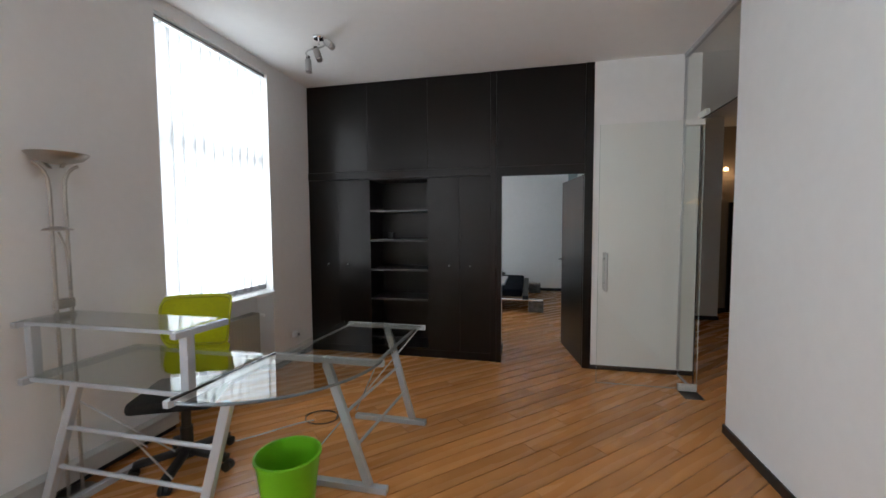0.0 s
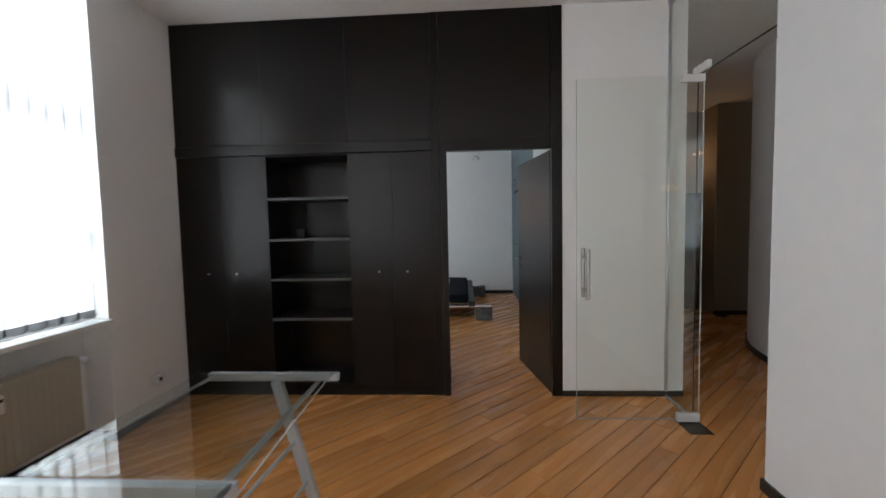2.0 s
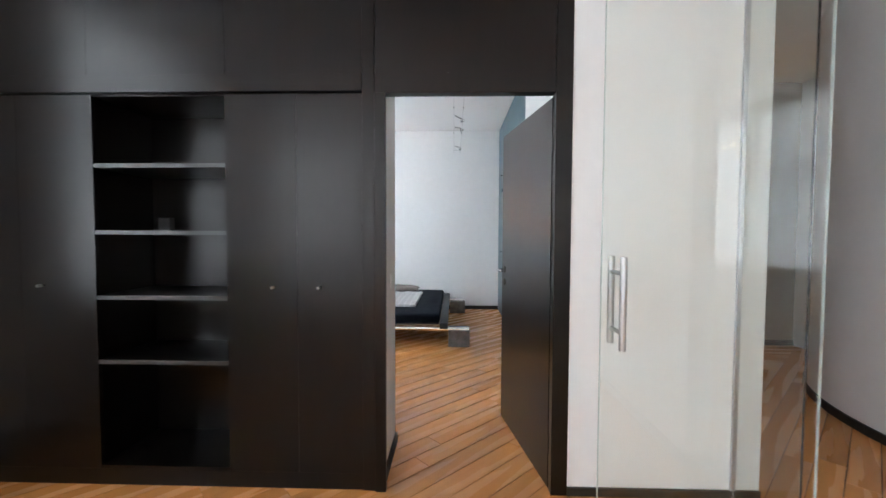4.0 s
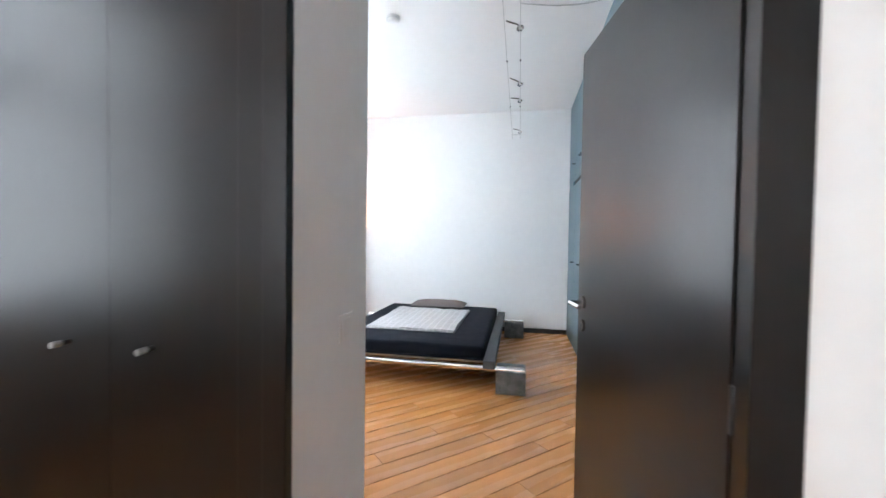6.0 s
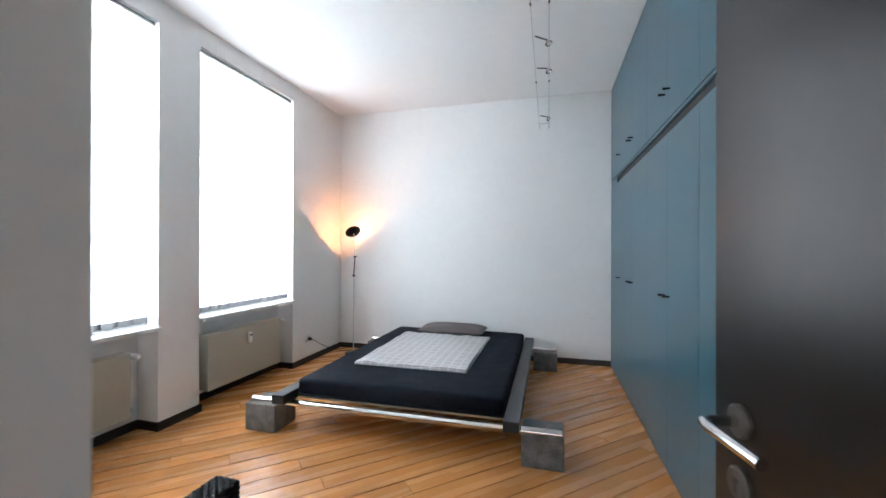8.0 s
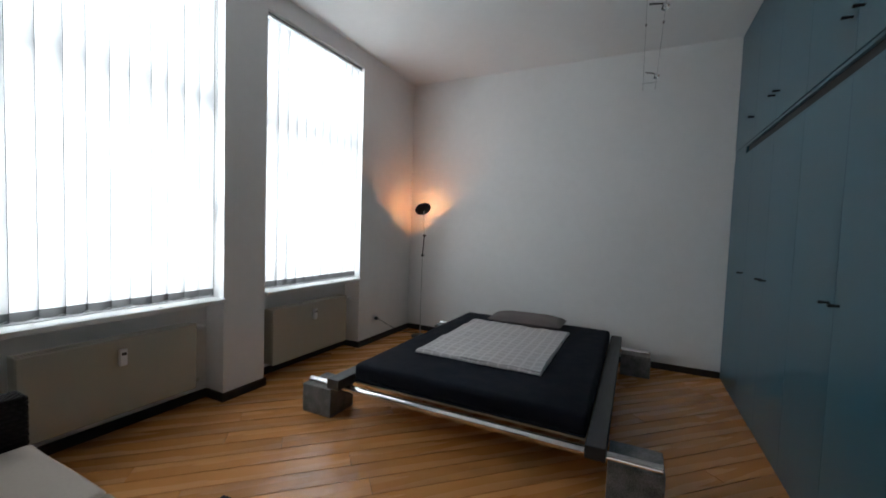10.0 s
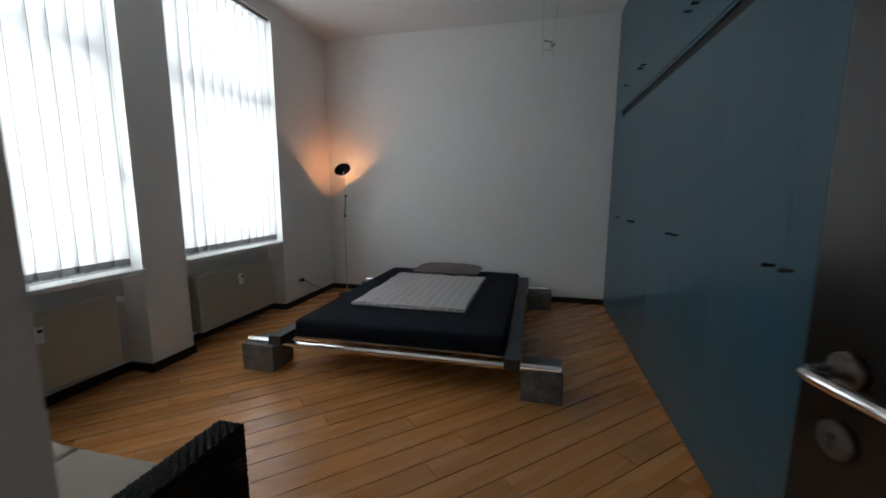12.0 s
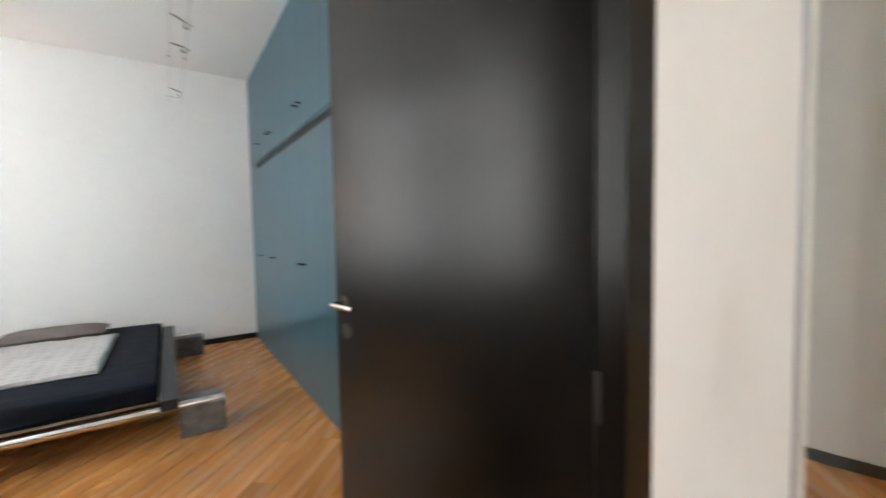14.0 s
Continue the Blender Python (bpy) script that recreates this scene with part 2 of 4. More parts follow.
structure("wall_far", boxes((XW - 0.4, 1.9, YF, YF + 0.2, 0, H)), WALL, "plain white painted bedroom wall behind the bed", "wall")
structure("wall_back", boxes((XW - 0.4, 1.9, YB - 0.2, YB, 0, H)), WALL, "plain white painted wall", "wall")
structure("wall_right", boxes((XR, XR + 0.14, YB, -1.2, 0, H)), WALL, "white painted wall beside the glass partition", "wall")
structure("wall_divider", boxes((XW, -0.03, 0.43, YD, 0, H), (-0.075, -0.03, 0.031, 0.43, 0, H)), WALL, "white wall behind the built-in cupboard with a door reveal", "wall")
structure("wall_passage", boxes((XP, 1.95, 0, 0.065, 0, H), (XQ, 1.95, 0.065, YP, 0, H)), WALL, "white painted wall block beside the bedroom door", "wall")
structure("ceiling", boxes((XW - 0.4, XH + 0.4, YB - 0.2, YF + 0.2, H, H + 0.15)), CEIL, "flat white painted ceiling", "ceiling")
hall = [(1.8, 1.95, YP, YF, 0, H), (XR + 0.14, XH + 0.4, YB - 0.2, YB, 0, H), (1.95, 3.28, 2.68, 3.4, 0, H)]
last = YB
for yc in sorted(HALL_WINDOWS):
    hall += [(XH, XH + 0.4, last, yc - 0.64, 0, H), (XH, XH + 0.4, yc - 0.64, yc + 0.64, 0, 0.842), (XH, XH + 0.4, yc - 0.64, yc + 0.64, 3.13, H)]
    last = yc + 0.64
hall.append((XH, XH + 0.4, last, 3.4, 0, H))
structure("wall_corridor_end", boxes((1.95, XH + 0.4, 3.4, 3.55, 0, H)), DIM_WALL, "wall at the end of the corridor, its dimness put into the colour", "wall")
structure("wall_corridor", boxes(*hall), WALL, "white painted corridor walls with two tall windows", "wall")
bm = bmesh.new()
ring = [(5.0 + r * math.cos(a), 0.5 + r * math.sin(a)) for r in (1.8, 1.68) for a in (radians(103 + k * 5.5) for k in range(29))]
vs = [[bm.verts.new((x, y, z)) for x, y in ring] for z in (0, H)]
for k in range(28):
    for o in (0, 29):
        bm.faces.new((vs[0][o + k], vs[0][o + k + 1], vs[1][o + k + 1], vs[1][o + k]))
structure("wall_curved", bm, WALL, "curved white corridor wall", "wall", True)
floor = structure("floor", boxes((XW - 0.4, XH + 0.4, YB - 0.2, YF + 0.2, -0.12, -0.004)), JOINT, "diagonal oiled wood plank floor with black joints", "floor")

# ---- skirting ----
SK, ST = 0.065, 0.014
sk = []
last = YB
for y0, y1, z0, z1 in edges:
    sk += [(XW, XW + ST, last, y0, 0, SK), (XW - NICHE, XW - NICHE + ST, y0, y1, 0, SK),
           (XW - NICHE + ST, XW + ST, y0, y0 + ST, 0, SK), (XW - NICHE + ST, XW + ST, y1 - ST, y1, 0, SK)]
    last = y1
sk += [(XW, XW + ST, last, -0.003, 0, SK)] if last < 0 else [(XW, XW + ST, last, YF, 0, SK)]
sk += [(XW + ST, 1.16, YF - ST, YF, 0, SK), (XW + ST, -0.03, YD, YD + ST, 0, SK), (-0.03, -0.016, 0.04, YD + ST, 0, SK)]
structure("baseboard", boxes(*sk), BASE, "low black baseboard", "baseboard")
structure("trim", boxes((XR - ST, XR, YB, -1.2, 0, SK), (XR - ST, XR + 0.14, -1.2, -1.2 + ST, 0, SK), (XP, 1.77, -ST, 0, 0, 0.045),
                        (3.28, 3.69, 3.386, 3.4, 0, SK), (1.95, 3.28 + ST, 2.68 - ST, 2.68, 0, SK), (4.01 - ST, XH, 2.95 - ST, 2.95, 0, SK), (1.77, 1.95, -ST, 0, 0, 0.045)), BASE, "low black baseboard", "baseboard")
bm = bmesh.new()
ring = [(5.0 + r * math.cos(a), 0.5 + r * math.sin(a)) for r in (1.815, 1.799) for a in (radians(103 + k * 5.5) for k in range(29))]
vs = [[bm.verts.new((x, y, z)) for x, y in ring] for z in (0, SK)]
for k in range(28):
    bm.faces.new((vs[0][k], vs[0][k + 1], vs[1][k + 1], vs[1][k]))
    bm.faces.new((vs[1][k], vs[1][k + 1], vs[1][29 + k + 1], vs[1][29 + k]))
structure("curved_baseboard", bm, BASE, "low black baseboard on the curved wall", "baseboard")

# ---- windows, blinds, radiators ----
PVC = material("white_window_frame", (0.8, 0.8, 0.8), 0.35)
RAIL = material("blind_rail_aluminium", (0.62, 0.63, 0.64), 0.4, 0.3, vary=0.04, scale=20)


def window(name, y0, y1, z0, z1):
    xg = XW - 0.155
    t = thing(name, (xg, (y0 + y1) / 2, z0), "tall white framed window with a transom bar", "window", "windows of the facade", "structure")
    f, zt = 0.07, 2.17
    bm = boxes((xg - 0.04, xg + 0.04, y0, y0 + f, z0, z1), (xg - 0.04, xg + 0.04, y1 - f, y1, z0, z1), (xg - 0.04, xg + 0.04, y0 + f, y1 - f, z0, z0 + f),
               (xg - 0.04, xg + 0.04, y0 + f, y1 - f, z1 - f, z1), (xg - 0.04, xg + 0.04, y0 + f, y1 - f, zt, zt + 0.11), bevel=0.006)
    part("window_frame", bm, PVC, t)
    for a, b in ((z0 + f, zt), (zt + 0.11, z1 - f)):
        p = part("pane", boxes((xg - 0.012, xg + 0.012, y0 + f, y1 - f, a, b)), GLASS, t)
        p.visible_shadow = False
    part("window_sill", boxes((xg - 0.04, XW + 0.04, y0 + 0.002, y1 - 0.002, z0 - 0.03, z0), bevel=0.004), WHITE_GLOSS, t, "white lacquered inner window sill")
    hy = y1 - 0.045
    bm = boxes((xg + 0.041, xg + 0.055, hy - 0.015, hy + 0.015, 1.40, 1.5), (xg + 0.055, xg + 0.085, hy - 0.01, hy + 0.01, 1.44, 1.465), (xg + 0.07, xg + 0.085, hy - 0.011, hy + 0.011, 1.36, 1.45), bevel=0.003)
    part("window_handle", bm, ALU, t, "grey metal window handle")
    return t


def blind(y0, y1, z0, z1, seed, tilt=12):
    xb, r = XW - 0.04, random.Random(seed)
    t = thing("vertical_blind", (xb, (y0 + y1) / 2, z0), "white translucent vertical slat blind hanging closed in the window", "blind", "vertical blinds")
    part("head_rail", boxes((xb - 0.02, xb + 0.02, y0 + 0.015, y1 - 0.015, z1 - 0.042, z1 - 0.004), bevel=0.003), RAIL, t)
    part("rail_groove", boxes((xb + 0.0202, xb + 0.0215, y0 + 0.02, y1 - 0.02, z1 - 0.026, z1 - 0.018)), DARK_PLASTIC, t)
    n = round((y1 - y0 - 0.1) / 0.108)
    pitch = (y1 - y0 - 0.1) / n
    low, top = z0 + 0.03, z1 - 0.05
    for k in range(n):
        yc = y0 + 0.03 + pitch * (k + 0.5) + r.uniform(-0.006, 0.006)
        turn, w = radians(tilt + r.uniform(-5, 5)), 0.0635
        sway = r.uniform(-0.004, 0.004)
        bm, hm = bmesh.new(), bmesh.new()
        for q, za, zb in ((bm, low + 0.05, top), (hm, low, low + 0.05)):
            cols = []
            for i in range(5):
                u = (i / 2 - 1) * w
                bow = 0.004 * (1 - (i / 2 - 1) ** 2)
                px, py = math.sin(turn) * u + bow * math.cos(turn), math.cos(turn) * u - bow * math.sin(turn)
                cols.append([q.verts.new((xb + px + sway * (1 - (z - low) / (top - low)), yc + py, z)) for z in (za, zb)])
            for a, b in zip(cols, cols[1:]):
                q.faces.new((a[0], b[0], b[1], a[1]))
            if q is hm:
                bmesh.ops.solidify(q, geom=q.faces[:], thickness=0.0025)
        s = part("slat", bm, BLIND, t, smooth=True)
        # dark cords added on both edges to draw the dimmer slat overlaps
        for u in (-w, w):
            px, py = math.sin(turn) * u, math.cos(turn) * u
            part("selvedge", tube(bmesh.new(), [(xb + px + sway, yc + py, low), (xb + px, yc + py, top)], 0.0015, 5), HEM, s, "thin dark line added along the slat edge")
        part("hem_weight", hm, HEM, s, "grey weighted hem")
        clip = bmesh.new()
        box(clip, xb - 0.005, xb + 0.005, yc - 0.012, yc + 0.012, top - 0.004, z1 - 0.042)
        part("slat_clip", clip, PVC, s)
    bm = bmesh.new()
    pts = []
    for k in range(n * 4 + 1):
        f = k / 4
        pts.append((xb + 0.014, y0 + 0.03 + pitch * f, low + 0.012 - 0.014 * math.sin(math.pi * (f % 1))))
    part("bead_chain", tube(bm, pts, 0.0018, 5), PVC, t)
    bm = tube(bmesh.new(), [(xb + 0.02, y1 - 0.05, z1 - 0.03), (xb + 0.025, y1 - 0.048, 1.9), (xb + 0.024, y1 - 0.05, 1.35)], 0.002, 5)
    part("pull_cord", bm, PVC, t)
    return t


def radiator(y0, y1, z0, z1, fluted, group="panel radiators"):
    xf, xk = XW - 0.006, XW - 0.13
    t = thing("radiator", (xf - 0.06, (y0 + y1) / 2, z0), "cream enamelled panel radiator in the niche below the window", "radiator", group)
    fp = part("front_panel", boxes((xf - 0.02, xf, y0, y1, z0, z1), bevel=0.006), RADIATOR, t)
    k = y0 + 0.03
    while fluted and k < y1 - 0.03:
        part("flute", boxes((xf + 0.0002, xf + 0.0025, k, k + 0.03, z0 + 0.03, z1 - 0.03), bevel=0.001), RADIATOR, fp)
        k += 0.042
    part("back_panel", boxes((xk, xk + 0.02, y0 + 0.005, y1 - 0.005, z0, z1 - 0.005), bevel=0.005), RADIATOR, t)
    bm = boxes((xk + 0.02, xf - 0.02, y0, y0 + 0.004, z0 + 0.01, z1), (xk + 0.02, xf - 0.02, y1 - 0.004, y1, z0 + 0.01, z1))
    y = y0 + 0.01
    while y < y1 - 0.01:
        box(bm, xk + 0.02, xf - 0.02, y, y + 0.006, z1 - 0.008, z1 - 0.003)
        y += 0.016
    part("top_grille", bm, RADIATOR, t)
    ym = (y0 + y1) / 2
    part("heat_meter", boxes((xf + 0.0005, xf + 0.028, ym - 0.019, ym + 0.019, z1 - 0.16, z1 - 0.06), bevel=0.004), PVC, t, "small white heat cost meter")
    part("meter_display", boxes((xf + 0.0285, xf + 0.03, ym - 0.012, ym + 0.012, z1 - 0.095, z1 - 0.078)), DARK_PLASTIC, t)
    bm = rod(bmesh.new(), (xf - 0.06, y1, z1 - 0.04), (xf - 0.06, y1 + 0.05, z1 - 0.04), 0.012)
    rod(bm, (xf - 0.06, y1 + 0.05, z1 - 0.04), (XW - NICHE + 0.002, y1 + 0.05, z1 - 0.04), 0.009)
    part("valve", bm, STEEL, t)
    part("thermostat_knob", lathe(bmesh.new(), (xf - 0.06, y1 + 0.05, z1 - 0.04), [(0, 0), (0.02, 0), (0.022, 0.012), (0.019, 0.06), (0.014, 0.07), (0, 0.071)], 20, (1, 0, 0)), PVC, t, smooth=True)
    bm = rod(bmesh.new(), (xf - 0.06, y1, z0 + 0.04), (xf - 0.06, y1 + 0.045, z0 + 0.04), 0.012)
    rod(bm, (xf - 0.06, y1 + 0.045, z0 + 0.04), (XW - NICHE + 0.002, y1 + 0.045, z0 + 0.04), 0.01)
    part("return_pipe", bm, RADIATOR, t)
    for yb in (y0 + 0.1, y1 - 0.13):
        part("wall_bracket", boxes((XW - NICHE + 0.001, xk, yb, yb + 0.03, z0 + 0.08, z1 - 0.08)), RADIATOR, t)


for k, (wname, y0, y1, z0, z1) in enumerate(WINDOWS):
    win = window(wname, y0, y1, z0, z1)
    # the added window out of view has no blind, for more light
    if wname == "window_4":
        continue
    hung = blind(y0, y1, z0, z1, 20 + k, 3 if wname == "window_1" else 12)
    if wname == "window_1":
        for j, yc in enumerate(HALL_WINDOWS):
            copy_thing(win, pose(XH + 0.155, yc, z0, 0, 0, 180)).name = "window_%d" % (5 + j)
            copy_thing(hung, pose(XH + 0.04, yc, z0, 0, 0, 180))
radiator(1.37, 2.27, 0.17, 0.632, False)
radiator(2.92, 3.87, 0.13, 0.615, False)
radiator(-1.9, -0.96, 0.185, 0.678, True)
radiator(-5.85, -4.75, 0.2, 0.645, False)


def socket(y, z, x=XW):
    t = thing("wall_socket", (x, y, z), "white plastic power socket on the white wall", "socket", "wall sockets")
    part("plate", boxes((x + 0.0005, x + 0.012, y - 0.04, y + 0.04, z - 0.04, z + 0.04), bevel=0.003), PVC, t)
    part("insert", lathe(bmesh.new(), (x + 0.0125, y, z), [(0.026, 0), (0.026, 0.002), (0.02, 0.002), (0.019, -0.008 + 0.009), (0, 0.001)], 24, (1, 0, 0)), WHITE_GLOSS, t)
    return t


s = socket(-0.387, 0.30)
part("plug", boxes((XW + 0.0145, XW + 0.06, -0.415, -0.359, 0.272, 0.33), bevel=0.006), PVC, s, "white plug adapter in the socket")
part("plug_face", boxes((XW + 0.0602, XW + 0.062, -0.40, -0.374, 0.287, 0.313), bevel=0.0005), DARK_PLASTIC, s)
s = socket(4.36, 0.28)
part("plug", lathe(bmesh.new(), (XW + 0.013, 4.36, 0.28), [(0.019, 0), (0.019, 0.03), (0.012, 0.042), (0, 0.043)], 20, (1, 0, 0)), DARK_PLASTIC, s, "black plug in the socket", True)
bm = tube(bmesh.new(), [(XW + 0.055, 4.36, 0.278), (XW + 0.08, 4.40, 0.25), (XW + 0.11, 4.52, 0.17), (XW + 0.15, 4.7, 0.08), (XW + 0.2, 4.9, 0.012), (-2.12, 4.98, 0.008)], 0.0035, 6)
tagged(part("lamp_cable", bm, DARK_PLASTIC, None, "thin black lamp cable hanging from the socket", True), category="cable")

t = thing("light_switch", (-0.03, 0.33, 1.09), "flat white light switch on the door reveal", "switch")
part("plate", boxes((-0.0295, -0.0245, 0.29, 0.37, 1.05, 1.13), bevel=0.0015), WALL, t)
part("rocker", boxes((-0.0245, -0.022, 0.302, 0.358, 1.062, 1.118), bevel=0.001), WHITE_GLOSS, t)

# ---- built-in cupboard ----
cup = thing("built_in_cupboard", (-1.2, 0.2, 0), "dark wenge veneer wall cupboard with an open shelf niche", "cupboard")
XL, XS = XW + 0.003, -0.128
X1, X2 = -1.565, -0.853
FB = 0.021
for nm, r in (("back_panel", (XL, XS, 0.415, 0.428, 0.0, H - 0.002)), ("side_panel", (XL, XL + 0.02, FB, 0.415, 0, H - 0.002)), ("side_panel", (XS - 0.02, XS, FB, 0.415, 0, H - 0.002)),
              ("partition", (X1 - 0.02, X1, FB, 0.415, 0.1, 2.1)), ("partition", (X2, X2 + 0.02, FB, 0.415, 0.1, 2.1)), ("niche_floor", (X1, X2, 0.003, 0.415, 0.09, 0.108)),
              ("top_panel", (XL + 0.02, XS - 0.02, FB, 0.415, 2.1, 2.12)), ("bottom_panel", (XL + 0.02, XS - 0.02, FB, 0.415, 0.08, 0.089))):
    part(nm, boxes(r), WENGE, cup)
part("plinth", boxes((XL, XS, 0.004, 0.02, 0, 0.088)), WENGE, cup)
part("fascia_rail", boxes((XL, XS, -0.012, 0.02, 2.112, 2.2), bevel=0.002), WENGE, cup)
part("side_stile", boxes((XL, -2.3, 0, 0.02, 0.09, 2.11), bevel=0.0015), WENGE, cup)


def knob(parent, x, y, z, d, mat=STEEL, label="polished steel pin knob"):
    """A slim pin knob that stands out along d."""
    d = Vector(d)
    c = Vector((x, y, z))
    part("knob_stem", lathe(bmesh.new(), c, [(0, 0), (0.0062, 0), (0.0058, 0.018), (0, 0.018)], 16, d), BASE, parent, "dark knob stem", True)
    bm = lathe(bmesh.new(), c + d * 0.0182, [(0, 0), (0.0072, 0), (0.0072, 0.005), (0.0064, 0.0055), (0.0064, 0.0075), (0.0076, 0.008), (0.0076, 0.02), (0.0066, 0.022), (0, 0.022)], 16, d)
    return part("knob", bm, mat, parent, label, True)


def cupboard_door(name, x0, x1, z0, z1, knobs=()):
    d = part(name, boxes((x0 + 0.0006, x1 - 0.0006, 0, 0.019, z0 + 0.0015, z1 - 0.0015), bevel=0.0006), WENGE, cup)
    for kx in knobs:
        knob(d, kx, 0, 1.094, (0, -1, 0))


for a, b, ks in ((-2.3, -1.98, (-2.107,)), (-1.98, X1, (-1.851,)), (X2, -0.475, (-0.596,)), (-0.475, XS, (-0.353,))):
    cupboard_door("door", a, b, 0.09, 2.1, ks)
for a, b in ((XL, -1.585), (-1.585, -0.846), (-0.846, XS)):
    cupboard_door("upper_door", a, b, 2.202, H - 0.004)
EDGE = material("grey_edge_band", (0.058, 0.056, 0.054), 0.4, vary=0.1, scale=10)
for z in (0.69, 1.04, 1.39, 1.745):
    sh = part("shelf", boxes((X1, X2, 0.006, 0.414, z - 0.022, z), bevel=0.001), WENGE, cup)
    part("edge_band", boxes((X1, X2, 0.002, 0.0058, z - 0.022, z)), EDGE, sh, "grey shelf edge band")
BOXPRINT = material("silver_card", (0.045, 0.045, 0.044), 0.5, 0.1, vary=0.35, scale=25)
t = thing("small_box", (-1.42, 0.33, 1.391), "small silver box standing on the shelf", "box")
part("body", boxes((-1.455, -1.385, 0.31, 0.355, 1.391, 1.463), bevel=0.002), BOXPRINT, t)
part("lid", boxes((-1.456, -1.384, 0.309, 0.356, 1.4635, 1.471), bevel=0.001), BOXPRINT, t)

# ---- bedroom door ----
door = thing("door_1", (0.43, 0.02, 0), "dark wenge door standing open into the bedroom", "door", kind="structure")
part("door_frame", boxes((XS, -0.062, -0.004, 0.03, 0, H - 0.003), (-0.0605, -0.004, -0.014, 0.012, 0, 2.1), (0.867, XP - 0.001, -0.01, 0.06, 0, H - 0.003), bevel=0.0015), WENGE, door)
part("overpanel", boxes((-0.0605, 0.866, -0.002, 0.03, 2.2, H - 0.003), bevel=0.001), WENGE, door)
part("head_rail", boxes((-0.0605, 0.866, -0.012, 0.05, 2.1, 2.198), bevel=0.0015), WENGE, door)
DULL = material("dull_nickel", (0.12, 0.108, 0.094), 0.48, 1.0, vary=0.08, scale=12)
HX, HY = 0.862, 0.045
LEAF = Matrix.Translation((HX, HY, 0)) @ Matrix.Rotation(radians(180 - 80), 4, "Z")
LEAF_W = 0.86


def leaf_part(name, bm, mat, parent, label="", smooth=False):
    bmesh.ops.transform(bm, matrix=LEAF, verts=bm.verts)
    return part(name, bm, mat, parent, label, smooth)


leaf = leaf_part("leaf", boxes((0.0, LEAF_W, -0.042, 0.0, 0.008, 2.092), bevel=0.002), WENGE, door)
for side in (-1, 1):
    y = 0.0 if side > 0 else -0.042
    hx, hz = LEAF_W - 0.065, 1.12
    bm = lathe(bmesh.new(), (hx, y, hz), [(0, 0), (0.024, 0), (0.024, 0.006), (0.021, 0.009), (0, 0.009)], 28, (0, side, 0))
    leaf_part("rosette", bm, DULL, leaf, "", True)
    bm = tube(bmesh.new(), [(hx, y + side * 0.008, hz), (hx, y + side * 0.045, hz), (hx - 0.006, y + side * 0.055, hz), (hx - 0.02, y + side * 0.058, hz), (hx - 0.12, y + side * 0.055, hz)], 0.008, 14)
    leaf_part("lever", bm, CHROME, leaf, "polished steel lever handle", True)
    bm = lathe(bmesh.new(), (hx, y, hz - 0.09), [(0, 0), (0.024, 0), (0.024, 0.006), (0.021, 0.009), (0, 0.009)], 28, (0, side, 0))
    leaf_part("keyhole_rosette", bm, DULL, leaf, "", True)
    bm = bmesh.new()
    ya, yb = sorted((y + side * 0.0092, y + side * 0.0102))
    box(bm, hx - 0.0025, hx + 0.0025, ya, yb, hz - 0.102, hz - 0.088)
    rod(bm, (hx, ya, hz - 0.086), (hx, yb, hz - 0.086), 0.0055)
    leaf_part("keyhole", bm, DARK_PLASTIC, leaf)
for z in (0.25, 1.05, 1.85):
    bm = rod(bmesh.new(), (HX + 0.004, HY - 0.004, z - 0.045), (HX + 0.004, HY - 0.004, z + 0.045), 0.006)
    part("hinge", bm, BASE, door)

# ---- glass partition and glass door ----
gp = thing("glass_partition", (1.79, -0.6, 0), "frameless clear glass partition with an aluminium ceiling profile", "partition", kind="structure")
GX = 1.808
for nm, r in (("side_pane", (-0.40, -0.014, 0.012, 2.49)), ("transom_pane", (-1.195, -0.014, 2.502, H - 0.035))):
    part(nm, boxes((GX - 0.005, GX + 0.005, *r)), GLASS, gp).visible_shadow = False
part("pane_edge", boxes((GX - 0.005, GX + 0.005, -0.4022, -0.4002, 0.012, 2.49)), DARK_PLASTIC, gp, "dark seal on the pane's edge")
part("ceiling_profile", boxes((GX - 0.018, GX + 0.018, -1.2, 0, H - 0.04, H - 0.001), bevel=0.002), ALU, gp)
part("wall_profile", boxes((GX - 0.012, GX + 0.012, -0.0135, -0.0005, 0.0, H - 0.041), bevel=0.001), ALU, gp)
part("floor_profile", boxes((GX - 0.012, GX + 0.012, -0.395, -0.014, 0.0005, 0.012)), ALU, gp)
part("joint_seal", boxes((GX - 0.004, GX + 0.004, -1.195, -0.42, 2.4945, 2.5015)), DARK_PLASTIC, gp)
for z0, z1 in ((2.505, 2.56),):
    part("patch_fitting", boxes((GX - 0.016, GX + 0.016, -0.53, -0.36, z0, z1), bevel=0.002), SATIN_STEEL, gp)
gd = thing("glass_door", (1.74, -0.48, 0), "frameless clear glass door standing open in front of the white wall", "door", kind="structure")
GY = -0.457
part("glass_leaf", boxes((0.945, 1.815, GY - 0.005, GY + 0.005, 0.03, 2.485), bevel=0.001), GLASS, gd).visible_shadow = False
for r in ((1.8152, 1.8175, GY - 0.005, GY + 0.005, 0.076, 2.434), (0.9425, 0.9448, GY - 0.005, GY + 0.005, 0.03, 2.485), (0.945, 1.65, GY - 0.004, GY + 0.004, 0.0275, 0.0298)):
    part("polished_edge", boxes(r), GLASS_EDGE, gd, "polished pale green glass edge")
